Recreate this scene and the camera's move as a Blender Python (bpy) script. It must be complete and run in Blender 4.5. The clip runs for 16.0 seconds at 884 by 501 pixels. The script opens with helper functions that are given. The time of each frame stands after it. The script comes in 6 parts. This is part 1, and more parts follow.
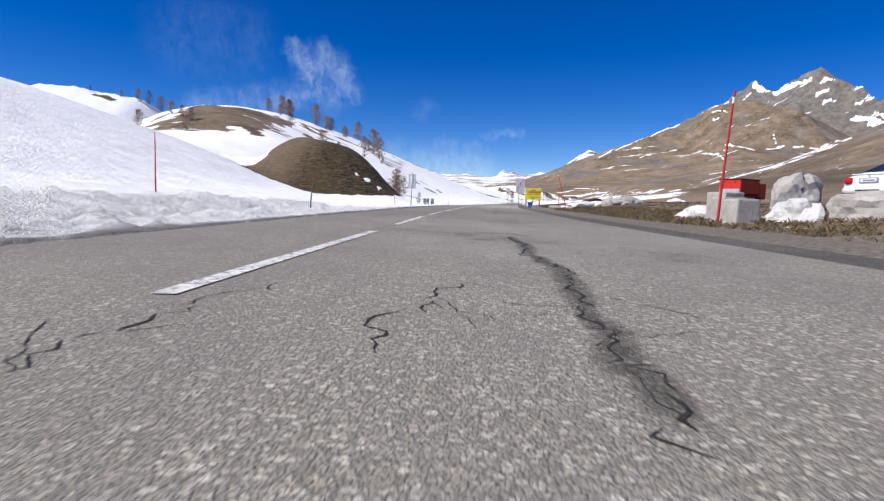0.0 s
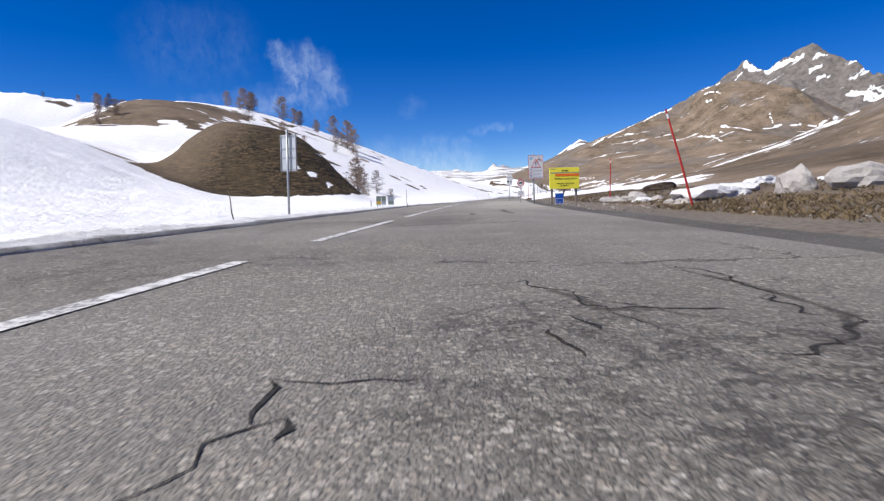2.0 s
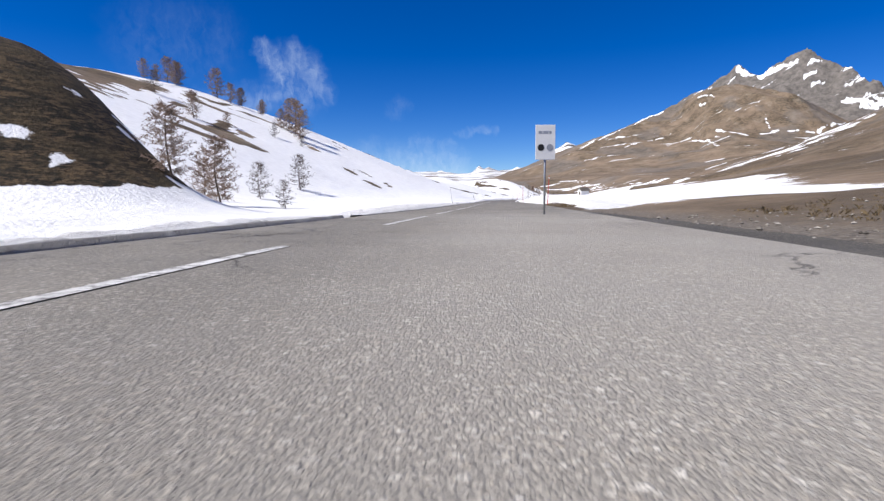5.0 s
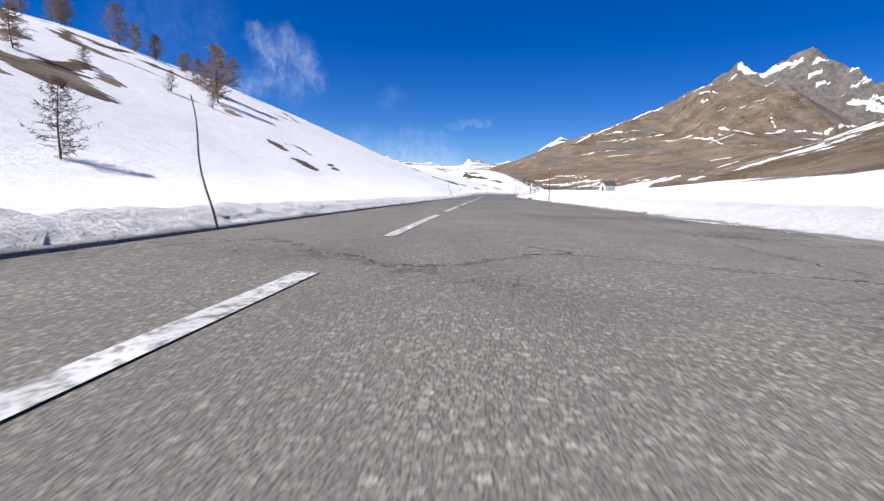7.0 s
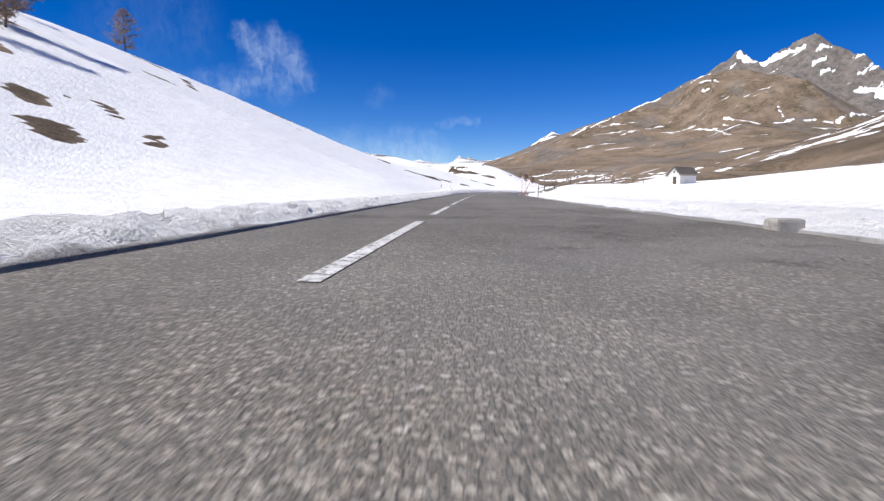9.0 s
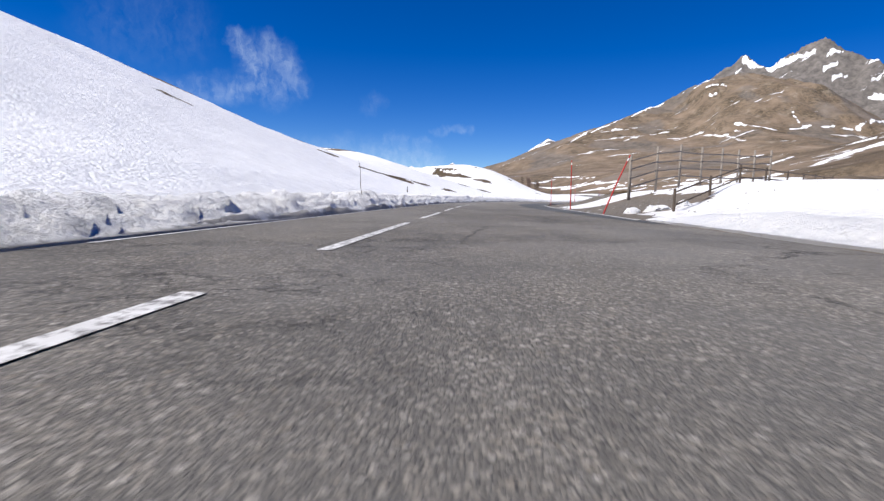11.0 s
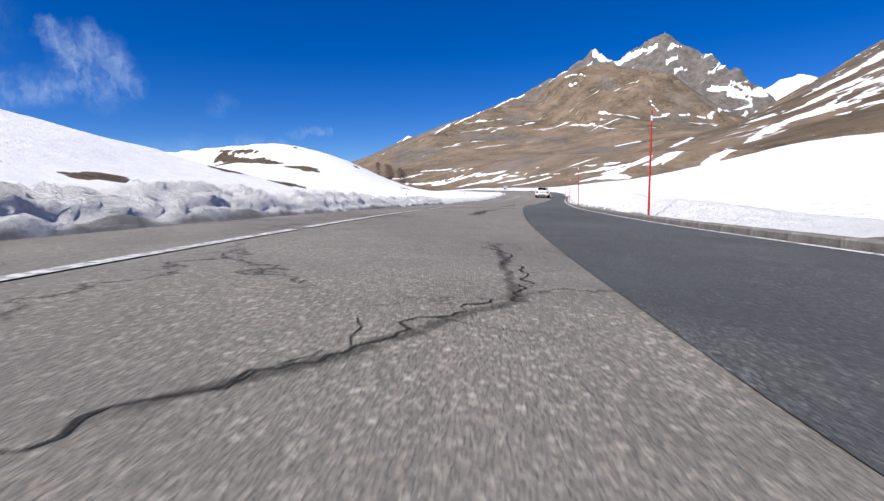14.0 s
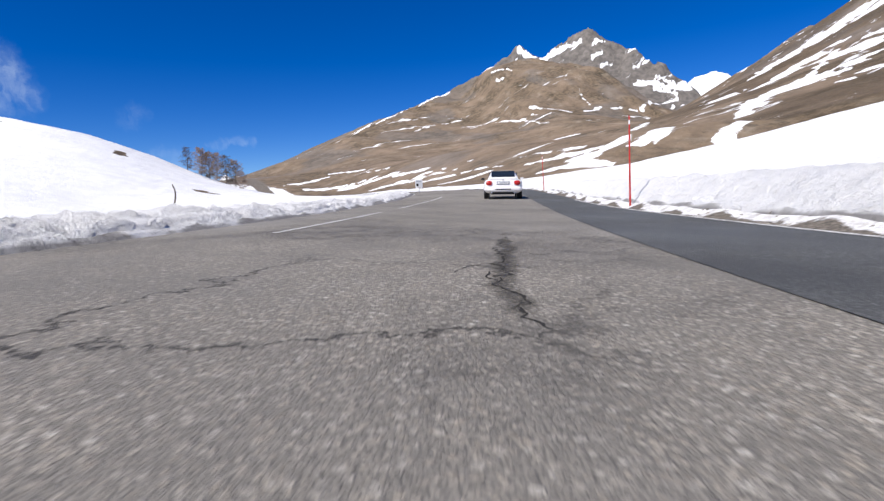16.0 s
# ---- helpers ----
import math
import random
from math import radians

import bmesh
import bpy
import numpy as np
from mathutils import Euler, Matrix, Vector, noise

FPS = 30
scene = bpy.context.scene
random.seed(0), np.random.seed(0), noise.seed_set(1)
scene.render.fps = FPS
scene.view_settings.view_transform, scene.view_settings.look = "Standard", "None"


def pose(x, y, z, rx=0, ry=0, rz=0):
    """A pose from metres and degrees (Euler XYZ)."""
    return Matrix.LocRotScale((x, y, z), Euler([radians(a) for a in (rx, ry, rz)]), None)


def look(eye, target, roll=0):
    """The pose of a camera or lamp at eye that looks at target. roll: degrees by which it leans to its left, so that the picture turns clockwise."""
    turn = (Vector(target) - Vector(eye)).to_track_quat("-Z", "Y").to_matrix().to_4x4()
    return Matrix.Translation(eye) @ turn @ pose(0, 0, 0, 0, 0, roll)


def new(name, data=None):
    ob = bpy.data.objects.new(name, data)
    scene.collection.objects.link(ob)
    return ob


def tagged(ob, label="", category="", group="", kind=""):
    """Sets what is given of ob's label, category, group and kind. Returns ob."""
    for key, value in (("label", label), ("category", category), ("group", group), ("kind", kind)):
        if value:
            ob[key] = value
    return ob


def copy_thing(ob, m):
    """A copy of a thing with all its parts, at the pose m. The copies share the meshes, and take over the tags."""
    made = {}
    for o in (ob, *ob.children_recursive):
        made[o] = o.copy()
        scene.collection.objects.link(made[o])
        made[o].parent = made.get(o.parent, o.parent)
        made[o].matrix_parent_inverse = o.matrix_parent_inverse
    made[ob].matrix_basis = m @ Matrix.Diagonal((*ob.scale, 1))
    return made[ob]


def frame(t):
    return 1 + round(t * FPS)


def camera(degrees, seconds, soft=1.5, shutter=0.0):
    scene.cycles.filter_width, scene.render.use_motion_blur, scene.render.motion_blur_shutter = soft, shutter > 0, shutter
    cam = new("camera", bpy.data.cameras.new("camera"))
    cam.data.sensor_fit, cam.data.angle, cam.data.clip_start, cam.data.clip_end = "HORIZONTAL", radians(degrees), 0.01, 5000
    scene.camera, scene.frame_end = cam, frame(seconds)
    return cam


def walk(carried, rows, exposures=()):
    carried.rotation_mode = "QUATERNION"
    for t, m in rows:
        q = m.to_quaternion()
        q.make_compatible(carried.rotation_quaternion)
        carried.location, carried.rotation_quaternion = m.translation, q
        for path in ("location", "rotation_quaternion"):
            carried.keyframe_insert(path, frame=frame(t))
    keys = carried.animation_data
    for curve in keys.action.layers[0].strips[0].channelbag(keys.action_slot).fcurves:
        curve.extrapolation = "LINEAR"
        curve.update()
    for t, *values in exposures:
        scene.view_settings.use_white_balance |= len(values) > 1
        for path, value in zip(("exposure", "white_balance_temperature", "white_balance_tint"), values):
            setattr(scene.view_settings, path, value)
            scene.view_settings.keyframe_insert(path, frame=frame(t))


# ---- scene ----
cam = camera(79.65, 16.0, soft=1.35, shutter=0.03)
PATH = [
    (0, (0.000, 0.000, 0.420), (-0.000, 1.991, 0.235), 1.26),
    (0.5, (0.435, 5.676, 0.420), (0.441, 7.663, 0.198), 0.74),
    (1, (0.881, 11.362, 0.420), (0.888, 13.354, 0.234), -0.68),
    (1.5, (1.333, 17.060, 0.420), (1.341, 19.051, 0.233), -1.51),
    (2, (1.807, 22.768, 0.420), (1.829, 24.758, 0.224), -1.50),
    (2.5, (2.318, 28.484, 0.420), (2.352, 30.473, 0.221), -0.96),
    (3, (2.862, 34.208, 0.420), (2.907, 36.198, 0.221), -1.40),
    (3.5, (3.430, 39.942, 0.420), (3.480, 41.932, 0.227), -1.67),
    (4, (4.028, 45.684, 0.420), (4.092, 47.674, 0.230), -1.08),
    (6.5, (8.752, 85.003, 0.420), (8.861, 86.990, 0.215), 0.59),
    (7, (10.106, 95.019, 0.420), (10.233, 97.002, 0.201), 1.47),
    (7.5, (11.537, 105.114, 0.420), (11.671, 107.096, 0.191), 1.46),
    (8, (13.031, 115.291, 0.420), (13.178, 117.272, 0.188), 1.49),
    (8.5, (14.586, 125.551, 0.420), (14.738, 127.532, 0.194), 0.81),
    (9, (16.185, 135.894, 0.420), (16.344, 137.875, 0.195), 0.69),
    (11.5, (25.569, 192.415, 0.420), (25.765, 194.396, 0.227), 1.50),
    (12, (27.877, 204.630, 0.420), (28.122, 206.602, 0.195), 0.97),
    (12.5, (30.542, 216.823, 0.420), (30.849, 218.787, 0.202), 1.35),
    (13, (33.772, 228.928, 0.420), (34.197, 230.871, 0.214), 0.26),
    (13.5, (37.731, 240.866, 0.420), (38.271, 242.781, 0.220), -0.28),
    (14, (42.464, 252.572, 0.420), (43.135, 254.446, 0.230), -1.06),
    (14.5, (47.886, 263.863, 0.420), (48.666, 265.695, 0.231), -3.07),
    (15, (53.746, 274.649, 0.420), (54.602, 276.447, 0.228), -1.13),
    (15.5, (59.751, 285.067, 0.420), (60.621, 286.860, 0.246), -3.59),
    (16, (65.755, 295.195, 0.420), (66.654, 296.972, 0.242), -3.40),
]
walk(cam, [(t, look(eye, target, roll)) for t, eye, target, roll in PATH])

# ---- world and sun ----
SUN_AZ = 248.0   # degrees clockwise from +y
SUN_EL = 50.0
world = bpy.data.worlds.new("world")
scene.world = world
world.use_nodes = True


def link(nt, a, b):
    nt.links.new(a, b)


def build_sky(w):
    nt = w.node_tree
    nt.nodes.clear()
    out = nt.nodes.new("ShaderNodeOutputWorld")
    bg = nt.nodes.new("ShaderNodeBackground")
    bg.inputs["Strength"].default_value = 0.092
    sky = nt.nodes.new("ShaderNodeTexSky")
    sky.sky_type = "NISHITA"
    sky.sun_disc = False
    sky.sun_elevation = radians(SUN_EL)
    sky.sun_rotation = radians(SUN_AZ)
    sky.altitude = 2400
    sky.air_density = 0.9
    sky.dust_density = 0.05
    sky.ozone_density = 4.0
    tc = nt.nodes.new("ShaderNodeTexCoord")

    def calc(op, a, b=None, kind="ShaderNodeMath"):
        n = nt.nodes.new(kind)
        n.operation = op
        for k, v in enumerate((a, b)):
            if v is None:
                continue
            if isinstance(v, (int, float, tuple)):
                n.inputs[k].default_value = v
            else:
                link(nt, v, n.inputs[k])
        return n.outputs["Value"] if kind == "ShaderNodeVectorMath" and op in ("DOT_PRODUCT", "LENGTH") else n.outputs[0]

    def vec(op, a, b=None):
        return calc(op, a, b, "ShaderNodeVectorMath")

    def fade(v, lo, hi, top=1.0):
        n = nt.nodes.new("ShaderNodeMapRange")
        n.interpolation_type = "SMOOTHSTEP"
        n.inputs["From Min"].default_value, n.inputs["From Max"].default_value, n.inputs["To Max"].default_value = lo, hi, top
        link(nt, v, n.inputs["Value"])
        return n.outputs[0]

    def grain(v, scale, detail, rough):
        n = nt.nodes.new("ShaderNodeTexNoise")
        n.inputs["Scale"].default_value, n.inputs["Detail"].default_value, n.inputs["Roughness"].default_value = scale, detail, rough
        link(nt, v, n.inputs["Vector"])
        return n

    # bearing and height of a place in the sky, in degrees
    sep = nt.nodes.new("ShaderNodeSeparateXYZ")
    link(nt, tc.outputs["Generated"], sep.inputs[0])
    bearing = calc("MULTIPLY", calc("ARCTAN2", sep.outputs[0], sep.outputs[1]), 180 / math.pi)
    height = calc("MULTIPLY", calc("ARCSINE", sep.outputs[2]), 180 / math.pi)
    both = nt.nodes.new("ShaderNodeCombineXYZ")
    link(nt, bearing, both.inputs[0])
    link(nt, height, both.inputs[1])
    bent = grain(both.outputs[0], 0.55, 5, 0.6)
    shift = vec("MULTIPLY", vec("SUBTRACT", bent.outputs["Color"], (0.5, 0.5, 0.5)), (2.4, 2.4, 0.0))
    place = vec("ADD", vec("ADD", both.outputs[0], (0.0, 0.5, 0.0)), shift)
    wisps = grain(vec("MULTIPLY", place, (1.5, 0.6, 1.0)), 0.9, 6, 0.6).outputs["Fac"]
    veil = grain(both.outputs[0], 0.5, 6, 0.6).outputs["Fac"]
    # thin cirrus: from, to (bearing, height), half width, strength
    total = None
    for a0, e0, a1, e1, wide, amount in ((-15.5, 15.2, -14.3, 13.6, 1.0, 0.42), (-14.3, 13.6, -13.4, 11.6, 0.9, 0.5), (-14.2, 14.6, -12.3, 14.8, 1.3, 0.2), (-12.3, 14.8, -10.9, 13.1, 1.3, 0.36),
                                         (-10.9, 13.1, -9.9, 11.5, 1.2, 0.3), (-13.0, 13.0, -12.0, 11.4, 2.2, 0.3), (-13.4, 11.5, -16.2, 10.5, 1.2, 0.34), (-16.2, 10.5, -19.5, 9.8, 1.4, 0.26),
                                         (-19.5, 9.8, -24.5, 8.8, 1.6, 0.24), (-21.0, 15.5, -25.5, 15.0, 3.4, 0.07), (-4.7, 6.2, -5.5, 6.0, 0.9, 0.16), (-2.7, 9.9, -1.8, 10.2, 0.9, 0.1),
                                         (4.2, 7.6, 8.2, 7.8, 0.45, 0.22), (-1.0, 6.6, 3.4, 6.4, 0.5, 0.16), (-12.0, 2.2, 2.0, 2.6, 3.4, 0.55)):
        to_p = vec("SUBTRACT", place, (a0, e0, 0.0))
        ab = (a1 - a0, e1 - e0, 0.0)
        along = nt.nodes.new("ShaderNodeClamp")
        link(nt, calc("DIVIDE", vec("DOT_PRODUCT", to_p, ab), ab[0] ** 2 + ab[1] ** 2), along.inputs[0])
        foot = nt.nodes.new("ShaderNodeVectorMath")
        foot.operation = "SCALE"
        foot.inputs[0].default_value = ab
        link(nt, along.outputs[0], foot.inputs["Scale"])
        off = vec("LENGTH", vec("SUBTRACT", to_p, foot.outputs[0]))
        body = calc("MULTIPLY", fade(off, wide * 1.5, wide * 0.1, amount), fade(calc("ADD", calc("MULTIPLY", wisps, 0.6), calc("MULTIPLY", veil, 0.4)), 0.26, 0.78))
        total = body if total is None else calc("MAXIMUM", total, body)
    mix = nt.nodes.new("ShaderNodeMix")
    mix.data_type = "RGBA"
    link(nt, total, mix.inputs[0])
    deep = nt.nodes.new("ShaderNodeHueSaturation")
    deep.inputs["Saturation"].default_value = 1.4
    deep.inputs["Hue"].default_value = 0.517
    link(nt, sky.outputs[0], deep.inputs["Color"])
    link(nt, deep.outputs[0], mix.inputs[6])
    mix.inputs[7].default_value = (6.5, 7.6, 9.0, 1)
    link(nt, mix.outputs[2], bg.inputs["Color"])
    link(nt, bg.outputs[0], out.inputs["Surface"])


build_sky(world)
sun = new("sun", bpy.data.lights.new("sun", "SUN"))
sun.data.energy = 4.6
sun.data.angle = radians(0.55)
sun.data.color = (1.0, 0.957, 0.89)
SUN_DIR = Vector((math.sin(radians(SUN_AZ)) * math.cos(radians(SUN_EL)), math.cos(radians(SUN_AZ)) * math.cos(radians(SUN_EL)), math.sin(radians(SUN_EL))))
sun.matrix_world = look(SUN_DIR * 300, (0, 0, 0))
scene.view_settings.exposure = 0.38


# ---- materials ----
class Mat:
    """A node material with a principled shader and short names for its nodes."""

    def __init__(self, name, rough=0.8, metal=0.0):
        self.m = bpy.data.materials.new(name)
        self.m.use_nodes = True
        self.nt = self.m.node_tree
        self.bsdf = self.nt.nodes["Principled BSDF"]
        self.bsdf.inputs["Roughness"].default_value = rough
        self.bsdf.inputs["Metallic"].default_value = metal
        self.bsdf.inputs["Specular IOR Level"].default_value = 0.3
        tc = self.nt.nodes.new("ShaderNodeTexCoord")
        self.co = tc.outputs["Object"]

    def node(self, kind, **settings):
        n = self.nt.nodes.new(kind)
        for k, v in settings.items():
            n.inputs[k].default_value = v
        return n

    def link(self, a, b):
        self.nt.links.new(a, b)

    def moved(self, scale=(1, 1, 1), turn=(0, 0, 0)):
        mp = self.node("ShaderNodeMapping")
        mp.inputs["Scale"].default_value = scale
        mp.inputs["Rotation"].default_value = turn
        self.link(self.co, mp.inputs["Vector"])
        return mp.outputs[0]

    def noise(self, scale, detail=4, rough=0.55, distort=0.0, co=None):
        n = self.node("ShaderNodeTexNoise", Scale=scale, Detail=detail, Roughness=rough, Distortion=distort)
        self.link(co or self.co, n.inputs["Vector"])
        return n.outputs["Fac"]

    def voronoi(self, scale, feature="F1", co=None, out="Distance", rand=1.0):
        n = self.node("ShaderNodeTexVoronoi", Scale=scale, Randomness=rand)
        n.feature = feature
        self.link(co or self.co, n.inputs["Vector"])
        return n.outputs[out]

    def ramp(self, fac, lo, hi, a=0.0, b=1.0):
        n = self.node("ShaderNodeMapRange")
        n.inputs["From Min"].default_value, n.inputs["From Max"].default_value = lo, hi
        n.inputs["To Min"].default_value, n.inputs["To Max"].default_value = a, b
        self.link(fac, n.inputs["Value"])
        return n.outputs[0]

    def math(self, op, a, b):
        n = self.node("ShaderNodeMath")
        n.operation = op
        for k, v in ((0, a), (1, b)):
            if isinstance(v, (int, float)):
                n.inputs[k].default_value = v
            else:
                self.link(v, n.inputs[k])
        return n.outputs[0]

    def mix(self, fac, a, b, blend="MIX"):
        n = self.node("ShaderNodeMix")
        n.data_type, n.blend_type = "RGBA", blend
        if isinstance(fac, (int, float)):
            n.inputs[0].default_value = fac
        else:
            self.link(fac, n.inputs[0])
        for k, v in ((6, a), (7, b)):
            if isinstance(v, tuple):
                n.inputs[k].default_value = (*v, 1)
            else:
                self.link(v, n.inputs[k])
        return n.outputs[2]

    def attr(self, name):
        n = self.node("ShaderNodeAttribute")
        n.attribute_name = name
        return n.outputs["Fac"]

    def colour(self, c):
        if isinstance(c, tuple):
            self.bsdf.inputs["Base Color"].default_value = (*c, 1)
        else:
            self.link(c, self.bsdf.inputs["Base Color"])
        return self

    def rough(self, f):
        self.link(f, self.bsdf.inputs["Roughness"])
        return self

    def bump(self, height, strength=0.5, distance=0.02):
        n = self.node("ShaderNodeBump", Strength=strength, Distance=distance)
        self.link(height, n.inputs["Height"])
        self.link(n.outputs[0], self.bsdf.inputs["Normal"])
        return self


def plain(name, c, rough=0.6, metal=0.0, vary=0.15, scale=6.0, bump=0.15):
    """A painted, plastic or metal surface with faint stains and grain."""
    m = Mat(name, rough, metal)
    big = m.ramp(m.noise(scale * 0.25, 3), 0.3, 0.7)
    fine = m.ramp(m.noise(scale * 8, 3), 0.3, 0.7)
    dark = tuple(v * (1 - vary) for v in c)
    light = tuple(min(1, v * (1 + vary * 0.5)) for v in c)
    m.colour(m.mix(m.math("MULTIPLY", big, fine), dark, light))
    m.bump(fine, bump, 0.002)
    return m.m


def make_terrain_material():
    m = Mat("terrain", 0.9)
    snow_a, rock_a, gravel_a, dirt_a = m.attr("snow"), m.attr("rock"), m.attr("gravel"), m.attr("dirt")
    n1, n2, n3 = m.noise(0.35, 6, 0.6), m.noise(2.6, 6, 0.65), m.noise(0.035, 6, 0.6)
    # dry winter grass, with darker heath and worn earth
    straw = m.mix(m.ramp(n2, 0.3, 0.7), (0.085, 0.062, 0.04), (0.235, 0.172, 0.108))
    heath = m.mix(m.ramp(n1, 0.42, 0.6), straw, (0.05, 0.04, 0.026))
    grass = m.mix(m.ramp(n3, 0.35, 0.68), heath, (0.245, 0.18, 0.125))
    slopes = m.noise(0.09, 9, 0.72, 0.5)
    grass = m.mix(m.ramp(slopes, 0.53, 0.68, 0, 0.55), grass, (0.33, 0.275, 0.21))
    grass = m.mix(m.ramp(slopes, 0.46, 0.34, 0, 0.6), grass, (0.075, 0.055, 0.036))
    spots = m.noise(1.2, 9, 0.8)
    grass = m.mix(m.ramp(spots, 0.58, 0.66, 0, 0.6), grass, (0.3, 0.265, 0.215))
    grass = m.mix(m.ramp(spots, 0.42, 0.34, 0, 0.6), grass, (0.04, 0.032, 0.022))
    scree = m.mix(m.ramp(m.noise(0.12, 8, 0.7), 0.3, 0.7), (0.07, 0.063, 0.056), (0.225, 0.2, 0.178))
    ground = m.mix(rock_a, grass, scree)
    tuft = m.noise(1.0, 7, 0.72, 0.6, m.moved((1.1, 1.1, 4.4)))
    sprig = m.noise(1.0, 5, 0.7, 0.4, m.moved((3.2, 3.2, 9.0)))
    dark_tuft = m.mix(m.ramp(tuft, 0.45, 0.57), (0.012, 0.01, 0.006), (0.105, 0.07, 0.036))
    dark_tuft = m.mix(m.ramp(sprig, 0.5, 0.4, 0, 0.75), dark_tuft, (0.012, 0.01, 0.007))
    dark_tuft = m.mix(m.ramp(sprig, 0.58, 0.68, 0, 0.6), dark_tuft, (0.16, 0.105, 0.058))
    dark_tuft = m.mix(m.ramp(n1, 0.45, 0.6, 0, 0.6), dark_tuft, (0.062, 0.045, 0.022))
    ground = m.mix(m.attr("heath"), ground, dark_tuft)
    peb = m.voronoi(9.0, out="Color")
    stones = m.mix(m.ramp(m.noise(14, 4), 0.3, 0.7), (0.06, 0.052, 0.044), (0.25, 0.218, 0.18))
    stones = m.mix(m.ramp(n2, 0.5, 0.75), stones, (0.16, 0.13, 0.1))
    ground = m.mix(gravel_a, ground, stones)
    # snow, with thawed and dirty places
    s1 = m.mix(m.ramp(m.noise(0.9, 7, 0.66), 0.35, 0.65), (0.82, 0.82, 0.825), (0.92, 0.92, 0.92))
    soiled = m.mix(m.ramp(m.noise(4.5, 7, 0.7), 0.42, 0.7), s1, (0.32, 0.28, 0.23))
    snow = m.mix(m.math("MULTIPLY", dirt_a, 0.8), s1, soiled)
    edge = m.math("ADD", snow_a, m.math("MULTIPLY", m.math("SUBTRACT", m.noise(1.7, 8, 0.72), 0.5), 0.6))
    edge = m.math("ADD", edge, m.math("MULTIPLY", m.math("SUBTRACT", m.noise(0.2, 8, 0.75), 0.5), 1.3))
    flow = m.moved((0.011, 0.085, 0.025), (0.0, 0.0, radians(-35)))
    fall = m.moved((0.0075, 0.1, 0.12), (0.0, 0.0, radians(32)))
    pick = m.mix(m.attr("gully"), m.noise(1.0, 9, 0.62, 0.25, flow), m.noise(1.0, 8, 0.6, 0.9, fall))
    n_streak = m.ramp(pick, 0, 1)
    streak_a = m.attr("streak")
    thr = m.math("SUBTRACT", n_streak, m.ramp(streak_a, 0, 1, 0.66, 0.42))
    streaks = m.math("MULTIPLY", m.ramp(thr, 0.0, 0.018), m.ramp(streak_a, 0.0, 0.08))
    cover = m.math("MAXIMUM", m.ramp(edge, 0.46, 0.54), streaks)
    m.colour(m.mix(cover, ground, snow))
    m.rough(m.ramp(cover, 0, 1, 0.95, 0.65))
    h = m.math("ADD", m.math("MULTIPLY", n2, 1.0), m.math("MULTIPLY", m.noise(7, 5, 0.7), 0.5))
    m.bump(h, 0.75, 0.17)
    return m.m


